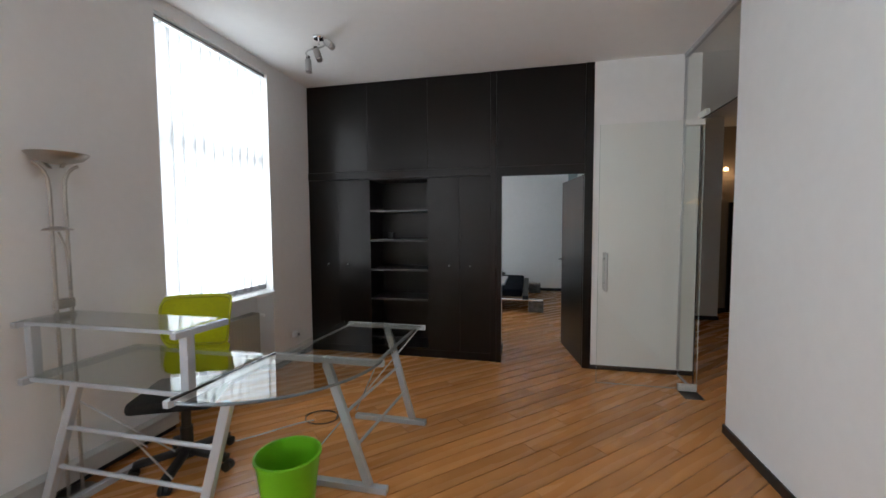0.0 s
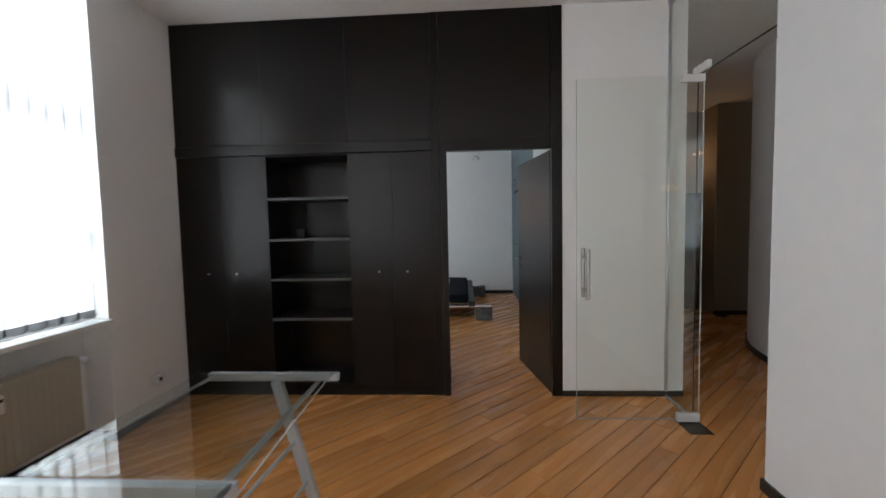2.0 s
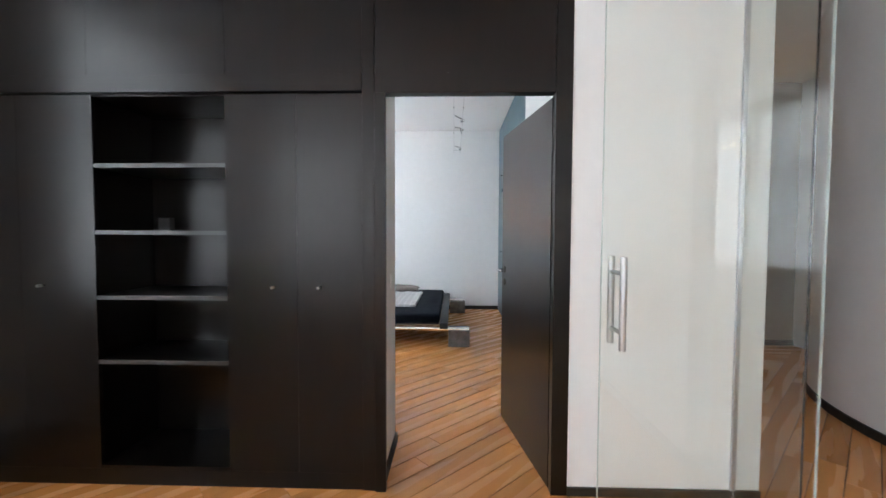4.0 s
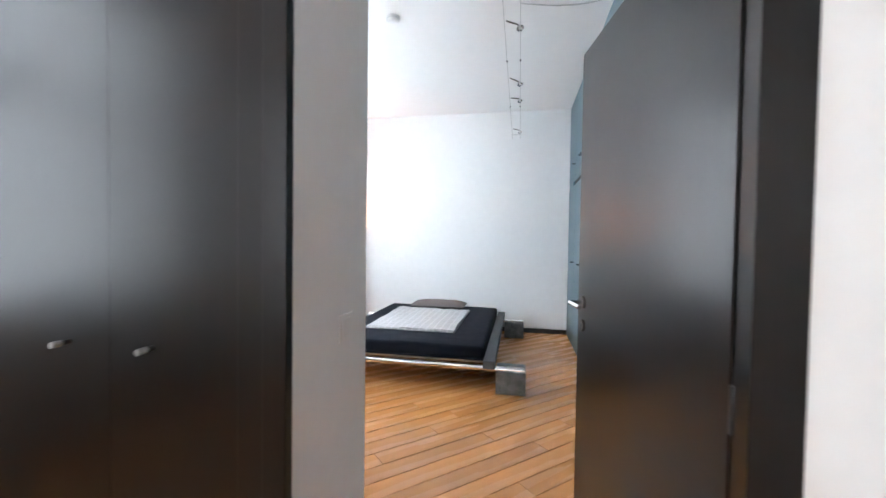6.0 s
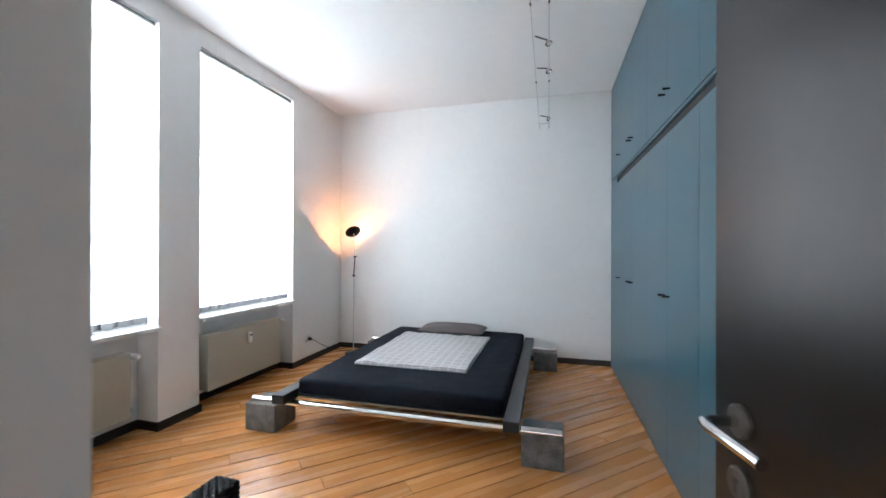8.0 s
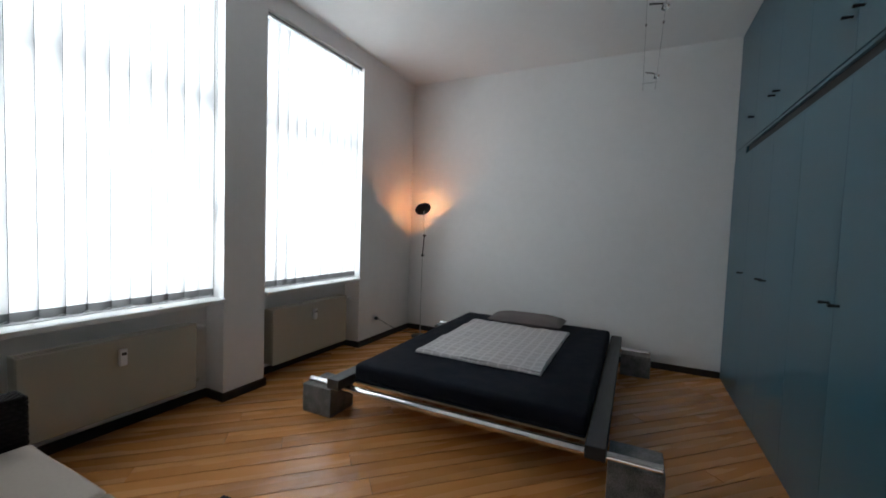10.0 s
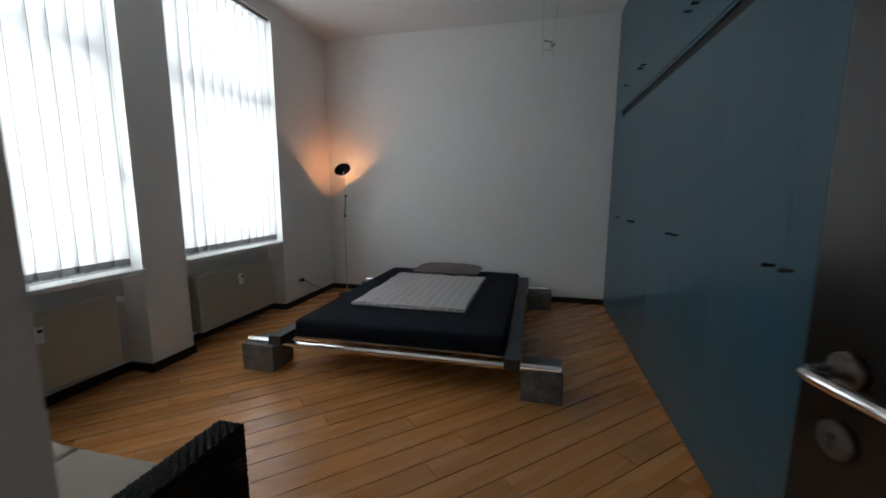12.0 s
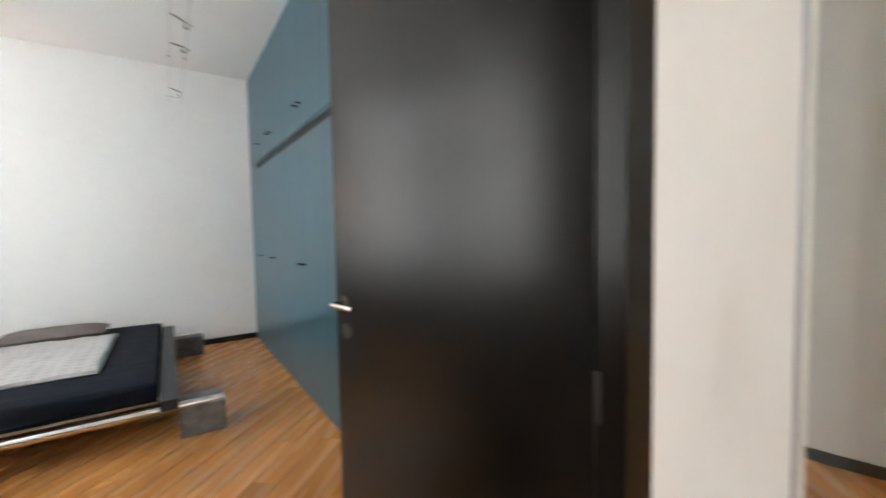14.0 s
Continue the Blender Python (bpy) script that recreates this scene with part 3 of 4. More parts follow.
part("top_fitting", boxes((1.66, 1.818, GY - 0.016, GY + 0.016, 2.435, 2.4875), bevel=0.002), SATIN_STEEL, gd, "brushed steel patch fitting")
part("bottom_fitting", boxes((1.66, 1.818, GY - 0.016, GY + 0.016, 0.012, 0.075), bevel=0.002), SATIN_STEEL, gd, "brushed steel patch fitting")
part("floor_spring", boxes((1.67, 1.83, -0.62, -0.40, 0.0005, 0.004)), DULL, gd, "dark floor spring cover plate")
hb = part("bar_handle", rod(rod(bmesh.new(), (1.009, GY - 0.055, 0.925), (1.009, GY - 0.055, 1.29), 0.0135, seg=20), (1.009, GY + 0.065, 0.925), (1.009, GY + 0.065, 1.29), 0.0135, seg=20), STEEL, gd, "brushed steel bar handle", True)
for z in (0.99, 1.225):
    part("handle_post", rod(bmesh.new(), (1.009, GY - 0.055, z), (1.009, GY + 0.065, z), 0.009), STEEL, hb, "", True)

# ---- corridor ----
cd = thing("door_2", (3.9, 3.38, 0), "dark closed door at the end of the corridor", "door", kind="structure")
part("leaf", boxes((3.76, 4.5, 3.36, 3.385, 0.004, 1.86), bevel=0.003), WENGE, cd)
part("frame", boxes((3.69, 3.758, 3.35, 3.3995, 0, 1.93), (4.502, 4.56, 3.35, 3.3995, 0, 1.93), (3.758, 4.502, 3.35, 3.3995, 1.864, 1.93), bevel=0.003), WENGE, cd)
structure("wall_corridor_return", boxes((4.01, XH, 2.95, 3.345, 0, H - 0.002)), DIM_WALL, "wall corner beside the corridor door, its dimness put into the colour", "wall")
GLOW = bpy.data.materials.new("warm_lamp_glass")
GLOW.use_nodes = True
gb = GLOW.node_tree.nodes["Principled BSDF"]
gb.inputs["Base Color"].default_value = (0.9, 0.8, 0.6, 1)
gb.inputs["Emission Color"].default_value = (1.0, 0.62, 0.28, 1)
gb.inputs["Emission Strength"].default_value = 7


def wall_lamp(x, y, z, d):
    d = Vector(d)
    t = thing("wall_lamp", (x, y, z), "small warm glowing wall lamp in the corridor", "lamp", "corridor lamps")
    c = Vector((x, y, z))
    part("mount", lathe(bmesh.new(), c, [(0, 0), (0.03, 0), (0.03, 0.01), (0.01, 0.012), (0.01, 0.05), (0, 0.05)], 20, d), STEEL, t, "", True)
    part("bulb", lathe(bmesh.new(), c + d * 0.05, [(0, 0), (0.025, 0.004), (0.036, 0.025), (0.03, 0.05), (0.015, 0.062), (0, 0.064)], 20, d), GLOW, t, "warm glowing glass bulb", True)


wall_lamp(3.6, 3.4, 2.5, (0, -1, 0))
d = bpy.data.lights.new("corridor_lamp", "POINT")
d.energy, d.color, d.shadow_soft_size = 1.6, (1.0, 0.62, 0.32), 0.05
new("corridor_lamp", d).location = (3.68, 3.24, 2.42)

# ---- hall lamps ----
GLOW_SHADE = GLOW.copy()
GLOW_SHADE.name = "warm_glass_shade"
GLOW_SHADE.node_tree.nodes["Principled BSDF"].inputs["Emission Strength"].default_value = 3.0


def pendant(x, y, z):
    t = thing("pendant_lamp", (x, y, H), "warm glowing glass pendant lamp hanging in the hall", "lamp", "hall pendant lamps")
    part("canopy", lathe(bmesh.new(), (x, y, H - 0.0005), [(0, 0), (0.05, 0), (0.05, 0.02), (0.04, 0.025), (0, 0.025)], 24, (0, 0, -1)), STEEL, t, "", True)
    part("cord", rod(bmesh.new(), (x, y, z + 0.07), (x, y, H - 0.025), 0.003, seg=8), DARK_PLASTIC, t)
    part("shade", lathe(bmesh.new(), (x, y, z), [(0, 0.07), (0.02, 0.07), (0.06, 0.055), (0.1, 0.02), (0.11, -0.02), (0.106, -0.02), (0.095, 0.018), (0.055, 0.048), (0, 0.06)], 32), GLOW_SHADE, t, "warm glowing glass shade", True)


pendant(2.87, -3.0, 1.91)
pendant(2.95, -3.75, 1.91)
t = thing("hall_spotlight", (4.3, -4.8, H), "steel bar with three warm bulbs hung from the hall ceiling", "lamp")
part("bar", rod(bmesh.new(), (4.3, -5.08, 2.7), (4.3, -4.52, 2.7), 0.008), STEEL, t, "", True)
for y in (-5.0, -4.6):
    part("stem", rod(bmesh.new(), (4.3, y, 2.705), (4.3, y, H), 0.005, seg=10), STEEL, t)
for y in (-5.0, -4.8, -4.6):
    part("bulb", lathe(bmesh.new(), (4.3, y, 2.692), [(0, 0), (0.018, 0.004), (0.03, 0.03), (0.03, 0.045), (0.015, 0.062), (0, 0.064)], 20, (0, 0, -1)), GLOW, t, "warm glowing bulb", True)

# ---- desk ----
GREY_TRIM = material("grey_edge_profile", (0.17, 0.19, 0.2), 0.35, 0.4)
desk = thing("glass_desk", (-1.3, -2.3, 0), "corner desk of clear glass on silver metal frames", "desk")
DZ = 0.788


def flat(poly, z0, z1):
    bm = bmesh.new()
    a, b = [bm.verts.new((x, y, z0)) for x, y in poly], [bm.verts.new((x, y, z1)) for x, y in poly]
    bm.faces.new(a[::-1]), bm.faces.new(b)
    for k in range(len(poly)):
        bm.faces.new((a[k], a[(k + 1) % len(poly)], b[(k + 1) % len(poly)], b[k]))
    return bm


part("glass_top", boxes((-2.205, -1.25, -2.95, -2.385, DZ, DZ + 0.008), bevel=0.001), DESK_GLASS, desk)
arc = [(-1.2 + 0.69 * math.sin(a), -2.355 - 0.69 * math.cos(a)) for a in (radians(k * 5) for k in range(0, 19))]
part("corner_glass", flat([(-1.2, -2.355)] + arc, DZ, DZ + 0.008), DESK_GLASS, desk)
part("corner_edge", tube(bmesh.new(), [(x, y, DZ - 0.002) for x, y in arc], 0.008, 8), GREY_TRIM, desk, "", True)
part("glass_top", boxes((-1.15, -0.49, -2.335, -1.555, DZ, DZ + 0.008), bevel=0.001), DESK_GLASS, desk)
SZ = 1.082
part("shelf_glass", boxes((-2.205, -1.25, -2.975, -2.725, SZ, SZ + 0.008), bevel=0.001), DESK_GLASS, desk)
B = 0.034
for a, b in (((-2.215, -2.985, DZ - 0.018), (-2.2, -2.38, DZ - 0.018)), ((-1.258, -3.04, DZ - 0.018), (-1.2, -2.37, DZ - 0.018)),
             ((-1.2, -2.35, DZ - 0.018), (-0.5, -2.35, DZ - 0.018)), ((-1.11, -1.54, DZ - 0.018), (-0.475, -1.54, DZ - 0.018))):
    part("top_bar", bar(bmesh.new(), a, b, B, B), SILVER, desk)
for y in (-2.945, -2.4):
    part("edge_rail", bar(bmesh.new(), (-2.2, y, DZ - 0.014), (-1.245, y, DZ - 0.014), 0.016, 0.02), SILVER, desk)
for x in (-2.215, -1.245):
    part("shelf_bar", bar(bmesh.new(), (x, -3.0, SZ - 0.016), (x + 0.02, -2.705, SZ - 0.016), B, 0.03), SILVER, desk)
part("shelf_rail", bar(bmesh.new(), (-2.195, -2.955, SZ - 0.012), (-1.265, -2.955, SZ - 0.012), 0.014, 0.018), SILVER, desk)
for x in (-2.205, -1.247):
    part("shelf_post", bar(bmesh.new(), (x, -2.925, DZ - 0.002), (x, -2.925, SZ - 0.03), 0.045, 0.045, (0, 1, 0), 0.004), SILVER, desk)
part("side_rail", tube(bmesh.new(), [(-1.125, -2.34, DZ - 0.008), (-1.07, -1.55, DZ - 0.008)], 0.008), SILVER, desk)
part("side_rail", tube(bmesh.new(), [(-0.57, -2.34, DZ - 0.04), (-0.575, -1.55, DZ - 0.045)], 0.011), SILVER, desk)
part("seam_strip", bar(bmesh.new(), (-1.238, -3.03, DZ + 0.004), (-1.182, -2.375, DZ + 0.004), 0.014, 0.012), DARK_PLASTIC, desk, "black rubber strip between the glass tops")


def trestle(y, xa, xb, foot0, foot1):
    part("leg", bar(bmesh.new(), (xa, y, DZ - 0.036), (xb, y, 0.036), 0.034, 0.05, (1, 0, 0), 0.004), SILVER, desk)
    part("foot_bar", bar(bmesh.new(), (foot0, y, 0.019), (foot1, y, 0.019), 0.045, 0.036), SILVER, desk)


trestle(-1.54, -0.78, -0.585, -1.06, -0.475)
trestle(-2.35, -0.86, -0.605, -1.1, -0.49)
trestle(-2.93, -1.03, -1.24, -1.36, -0.88)
part("leg", bar(bmesh.new(), (-1.94, -2.915, DZ - 0.03), (-2.2, -2.93, 0.036), 0.034, 0.05, (1, 0, 0), 0.004), SILVER, desk)
part("foot_bar", bar(bmesh.new(), (-2.2, -2.97, 0.019), (-2.16, -2.4, 0.019), 0.045, 0.036), SILVER, desk)


def leg_at(xa, xb, f, y):
    return xa + (xb - xa) * f, y, DZ - 0.036 - (DZ - 0.07) * f


for p, q in (((-0.53, -1.54, DZ - 0.03), (-1.06, -2.35, 0.06)), ((-1.06, -1.54, 0.06), (-0.56, -2.35, DZ - 0.06))):
    part("brace_rod", rod(bmesh.new(), p, q, 0.004, seg=10), SILVER, desk, "", True)
for f in (0.42, 0.69):
    part("cross_rail", rod(bmesh.new(), leg_at(-0.78, -0.585, f, -1.54), leg_at(-0.86, -0.605, f, -2.35), 0.0095, seg=12), SILVER, desk, "", True)
for f in (0.31, 0.61):
    part("cross_rail", rod(bmesh.new(), leg_at(-1.94, -2.2, f, -2.925), leg_at(-1.03, -1.24, f, -2.93), 0.011, seg=12), SILVER, desk, "", True)
part("brace_rod", rod(bmesh.new(), leg_at(-1.94, -2.2, 0.12, -2.9), (-1.7, -2.6, 0.25), 0.004, seg=8), SILVER, desk)
part("brace_rod", rod(bmesh.new(), (-1.62, -2.925, 0.535), (-1.72, -2.75, 0.36), 0.004, seg=8), SILVER, desk)
part("brace_rod", rod(bmesh.new(), (-1.62, -2.925, 0.535), (-1.56, -2.75, 0.2), 0.004, seg=8), SILVER, desk)

# ---- office chair ----
LIME = material("lime_mesh_fabric", (0.60, 0.62, 0.012), 0.75, vary=0.12, scale=60, bump=0.4, bump_scale=500)
BLACK_FABRIC = material("black_seat_fabric", (0.016, 0.016, 0.017), 0.9, vary=0.2, scale=80, bump=0.3, bump_scale=400)
CX, CY = -1.855, -2.37
chair = thing("office_chair", (CX, CY, 0), "lime green mesh swivel chair with a black seat on castors", "chair")
FACE = Matrix.Translation((CX, CY, 0)) @ Matrix.Rotation(radians(24), 4, "Z")


def panel(w0, w1, z0, z1, y, bow, thick, nz=16, nx=14):
    """A bowed panel that narrows from w0 to w1."""
    bm = bmesh.new()
    g = []
    for i in range(nz + 1):
        f = i / nz
        w = (w0 + (w1 - w0) * f) * (1 - 0.07 * max(0.0, (f - 0.85) / 0.15) ** 3 - 0.06 * max(0.0, (0.15 - f) / 0.15) ** 3)
        g.append([bm.verts.new((w * (k / nx - 0.5), y + bow * (1 - (2 * k / nx - 1) ** 2) + 0.05 * f * f - 0.03 * math.sin(math.pi * f), z0 + (z1 - z0) * f + (0.008 if f > 0.5 else -0.02) * abs(2 * f - 1) * (1 - abs(2 * k / nx - 1) ** 6))) for k in range(nx + 1)])
    for i in range(nz):
        for k in range(nx):
            bm.faces.new((g[i][k], g[i][k + 1], g[i + 1][k + 1], g[i + 1][k]))
    bmesh.ops.solidify(bm, geom=bm.faces[:], thickness=thick)
    return bm


def chair_part(name, bm, mat, label="", smooth=True, parent=None):
    bmesh.ops.transform(bm, matrix=FACE, verts=bm.verts)
    return part(name, bm, mat, parent or chair, label, smooth)


back = chair_part("backrest", panel(0.40, 0.455, 0.735, 1.07, 0.22, 0.04, 0.022), LIME, "upper backrest in lime green mesh")
LIME_RIM = material("lime_rim_plastic", (0.42, 0.45, 0.012), 0.5, vary=0.06, scale=20)
rim = []
for k in range(65):
    a = 2 * math.pi * k / 64
    u, v = math.copysign(abs(math.cos(a)) ** 0.32, math.cos(a)), math.copysign(abs(math.sin(a)) ** 0.32, math.sin(a))
    f = (v + 1) / 2
    w = 0.40 + 0.055 * f
    rim.append((u * w / 2, 0.212 + 0.04 * (1 - u * u) + 0.05 * f * f - 0.03 * math.sin(math.pi * f), 0.735 + 0.335 * f - (0.012 * (1 - u * u) if v > 0.5 else 0)))
chair_part("back_rim", tube(bmesh.new(), rim, 0.009, 8), LIME_RIM, "raised lime green rim", parent=back)
chair_part("lumbar_pad", panel(0.40, 0.405, 0.555, 0.73, 0.21, 0.045, 0.028), LIME, "lower backrest in lime green mesh", parent=back)
chair_part("back_upright", bar(bar(bmesh.new(), (0, 0.315, 0.425), (0, 0.315, 0.77), 0.06, 0.025, (0, 1, 0), 0.006), (0, 0.1, 0.437), (0, 0.33, 0.437), 0.06, 0.022, (0, 0, 1), 0.004), DARK_PLASTIC)
bm = bmesh.new()
box(bm, -0.235, 0.235, -0.24, 0.2, 0.455, 0.535, 0.035)
chair_part("seat", bm, BLACK_FABRIC)
chair_part("mechanism", boxes((-0.09, 0.09, -0.1, 0.14, 0.42, 0.454), bevel=0.006), DARK_PLASTIC)
chair_part("gas_lift", rod(rod(bmesh.new(), (0, 0, 0.1), (0, 0, 0.27), 0.036, seg=20), (0, 0, 0.27), (0, 0, 0.421), 0.028, seg=20), DARK_PLASTIC)
chair_part("hub", lathe(bmesh.new(), (0, 0, 0.075), [(0, 0), (0.05, 0), (0.055, 0.03), (0.045, 0.05), (0, 0.051)], 24), DARK_PLASTIC)
for k in range(5):
    a = radians(k * 72 - 20)
    ex, ey = 0.285 * math.cos(a), 0.285 * math.sin(a)
    arm = chair_part("base_arm", bar(bmesh.new(), (0.04 * math.cos(a), 0.04 * math.sin(a), 0.11), (ex, ey, 0.08), 0.056, 0.034, (0, 0, 1), 0.008), DARK_PLASTIC)
    bm = bmesh.new()
    for o in (-0.016, 0.016):
        u = Vector((-math.sin(a), math.cos(a), 0))
        c = Vector((ex, ey, 0.031))
        rod(bm, c + u * (o - 0.011), c + u * (o + 0.011), 0.031, seg=18)
    rod(bm, (ex, ey, 0.03), (ex, ey, 0.065), 0.008, seg=10)
    chair_part("castor", bm, DARK_PLASTIC, parent=arm)

# ---- waste bin ----
LIME_PLASTIC = material("green_plastic", (0.17, 0.5, 0.008), 0.4, vary=0.04, scale=6)
bn = thing("waste_bin", (-0.935, -2.635, 0), "bright green plastic waste bin on the plank floor", "bin")
part("body", lathe(bmesh.new(), (-0.935, -2.635, 0), [(0, 0.004), (0.12, 0.0), (0.163, 0.345), (0.158, 0.345), (0.117, 0.008), (0, 0.01)], 48), LIME_PLASTIC, bn, "", True)
part("rim", lathe(bmesh.new(), (-0.935, -2.635, 0.345), [(0.156, -0.002), (0.168, -0.004), (0.172, 0.004), (0.170, 0.014), (0.160, 0.016), (0.156, 0.008), (0.156, -0.002)], 48), LIME_PLASTIC, bn, "", True)

# ---- uplighter beside the desk ----
lx, ly = -2.26, -2.74
ul = thing("floor_lamp", (lx, ly, 0), "satin nickel uplighter with a side reading arm, switched off", "lamp")
part("base", lathe(bmesh.new(), (lx, ly, 0), [(0, 0), (0.1, 0), (0.1, 0.012), (0.09, 0.022), (0, 0.024)], 40), SATIN, ul, "", True)
for o in (-0.032, 0.032):
    flare = [(1, 0.02), (1, 1.0), (1, 1.76), (1.15, 1.82), (1.6, 1.865), (2.3, 1.89), (3.0, 1.905)]
    part("pole", tube(bmesh.new(), [(lx + o * 0.2 * f, ly + o * f, z) for f, z in flare], 0.009, 12), SATIN, ul, "", True)
part("dimmer_block", boxes((lx - 0.022, lx + 0.022, ly - 0.045, ly + 0.045, 1.1, 1.155), bevel=0.006), SATIN, ul)
part("bowl", lathe(bmesh.new(), (lx + 0.02, ly, 1.905), [(0, 0.0), (0.05, 0.003), (0.105, 0.022), (0.132, 0.05), (0.136, 0.056), (0.131, 0.056), (0.1, 0.028), (0.05, 0.009), (0, 0.007)], 40), SATIN, ul, "", True)
for o in (-0.07, 0.07):
    part("bowl_fin", bar(bmesh.new(), (lx + o * 0.6, ly, 1.885), (lx + o * 1.45, ly, 1.935), 0.02, 0.006, (0, 0, 1), 0.001), SATIN, ul)
part("reading_arm", tube(bmesh.new(), [(lx + 0.006, ly + 0.03, 1.2), (lx + 0.085, ly - 0.02, 1.3), (lx + 0.08, ly - 0.03, 1.45), (lx + 0.05, ly - 0.04, 1.53)], 0.006, 8), SATIN, ul, "", True)
part("reading_head", lathe(bmesh.new(), (lx + 0.05, ly - 0.04, 1.545), [(0, 0.018), (0.02, 0.016), (0.06, 0.004), (0.068, -0.006), (0.064, -0.006), (0.02, 0.008), (0, 0.01)], 28), SATIN, ul, "", True)

# ---- cable trunk, cables ----
TRUNK = material("white_plastic_trunking", (0.50, 0.49, 0.47), 0.45, vary=0.03, scale=5)
tk = thing("cable_trunking", (XW + 0.06, -3.0, 0.07), "white box trunking along the foot of the wall", "trunking")
part("box", boxes((XW + 0.0005, XW + 0.085, -4.0, -2.02, 0.066, 0.165), bevel=0.004), TRUNK, tk)
part("cover", boxes((XW + 0.0855, XW + 0.09, -4.0, -2.025, 0.078, 0.155), bevel=0.001), TRUNK, tk)
bm = bmesh.new()
pts = [(-1.335 + (0.122 + 0.002 * k / 8) * math.cos(k * 0.2), -1.6 + (0.12 - 0.002 * k / 8) * math.sin(k * 0.2), 0.004 + 0.0025 * math.sin(k * 0.11)) for k in range(80)]
CABLE = material("brown_black_rubber", (0.03, 0.02, 0.014), 0.5)
tagged(part("coiled_cable", tube(bm, pts, 0.0032, 6), CABLE, None, "dark cable lying in a round loop on the floor", True), category="cable")
bm = tube(bmesh.new(), [(-1.76, -2.06, 0.006), (-1.66, -1.96, 0.006), (-1.55, -1.83, 0.006), (-1.45, -1.72, 0.006), (-1.37, -1.66, 0.006)], 0.006, 6)
tagged(part("white_cable", bm, PVC, None, "white cable lying straight on the floor", True), category="cable")

# ---- ceiling spotlight ----
sp = thing("ceiling_spotlight", (-1.45, -1.2, H), "chrome three-head spotlight bar on the ceiling", "lamp")
pa, pb = Vector((-1.45, -1.22, H - 0.06)), Vector((-1.76, -0.96, H - 0.09))
pm = pa.lerp(pb, 0.3)
part("canopy", lathe(bmesh.new(), (pm.x, pm.y, H - 0.0005), [(0, 0), (0.05, 0), (0.05, 0.014), (0.042, 0.022), (0, 0.022)], 28, (0, 0, -1)), CHROME, sp, "", True)
part("stem", rod(bmesh.new(), (pm.x, pm.y, H - 0.022), (pm.x, pm.y, pm.z), 0.008), CHROME, sp, "", True)
bow = [pa.lerp(pb, k / 12) + Vector((0.03, 0.04, 0)) * math.sin(2 * math.pi * k / 12) for k in range(13)]
part("bar", tube(bmesh.new(), bow, 0.008, 10), STEEL, sp, "curved brushed steel bar", True)
for f, d in ((1, (0.62, -0.4, -0.55)), (6, (0.42, -0.3, -0.85)), (12, (0.12, -0.15, -0.97))):
    c = bow[f]
    d = Vector(d).normalized()
    part("swivel", lathe(bmesh.new(), c + Vector((0, 0, 0.014)), [(0, 0), (0.016, 0), (0.018, 0.006), (0.018, 0.024), (0.014, 0.03), (0, 0.03)], 18, (0, 0, -1)), BASE, sp, "dark swivel joint", True)
    h0 = part("head", lathe(bmesh.new(), c + d * 0.015, [(0, 0), (0.022, 0.002), (0.028, 0.012), (0.03, 0.13), (0.027, 0.13), (0.023, 0.09), (0, 0.088)], 24, d), STEEL, sp, "", True)
    part("lens", lathe(bmesh.new(), c + d * 0.105, [(0, 0), (0.02, 0), (0.02, 0.004), (0, 0.006)], 20, d), WHITE_GLOSS, h0)

# ---- blue wall of cupboards ----
XB = 1.162
NAVY_GAP = material("dark_recess", (0.02, 0.018, 0.017), 0.6)
bc = thing("blue_wardrobe", (1.45, 3.2, 0), "built-in wardrobe wall in matt blue lacquer with pin knobs", "wardrobe")
part("carcass", boxes((XB + 0.022, 1.798, YP + 0.001, YF - 0.001, 0.0, H - 0.002)), NAVY_GAP, bc, "dark carcass behind the doors")
SPL = (YP + 0.002, 1.805, 2.3425, 2.88, 3.4175, 3.955, 4.4925, YF - 0.002)
for k, (a, b) in enumerate(zip(SPL, SPL[1:])):
    for nm, z0, z1, kz in (("door", 0.006, 2.072, 1.083), ("upper_door", 2.172, H - 0.004, 2.347)):
        dr = part(nm, boxes((XB, XB + 0.02, a + 0.0006, b - 0.0006, z0, z1), bevel=0.0006), BLUE, bc)
        knob(dr, XB, (b - 0.05) if k in (0, 2, 4) else (a + 0.05), kz, (-1, 0, 0), BASE, "dark metal pin knob")
part("middle_rail", boxes((XB + 0.004, XB + 0.02, YP + 0.002, YF - 0.002, 2.076, 2.09), (XB + 0.004, XB + 0.02, YP + 0.002, YF - 0.002, 2.15, 2.168), (XB + 0.004, XB + 0.02, 4.735, YF - 0.002, 2.09, 2.15)), BLUE, bc)

# ---- bed ----
STONE = material("rough_grey_stone", (0.2, 0.19, 0.185), 0.85, vary=0.65, scale=16, bump=1.0, bump_scale=45)
SLATE_WOOD = material("dark_grey_stained_wood", (0.03, 0.03, 0.033), 0.45, vary=0.2, scale=4, stretch=(8, 0.6, 8))
PLY = material("pale_plywood", (0.55, 0.40, 0.24), 0.5, vary=0.1, scale=6, stretch=(1, 1, 12))
NAVY = material("navy_cotton_sheet", (0.008, 0.0105, 0.018), 0.95, vary=0.15, scale=10, bump=0.25, bump_scale=350, spec=0.2)
bed = thing("bed", (-0.6, 3.8, 0), "low platform bed with chrome tubes resting on stone blocks", "bed")
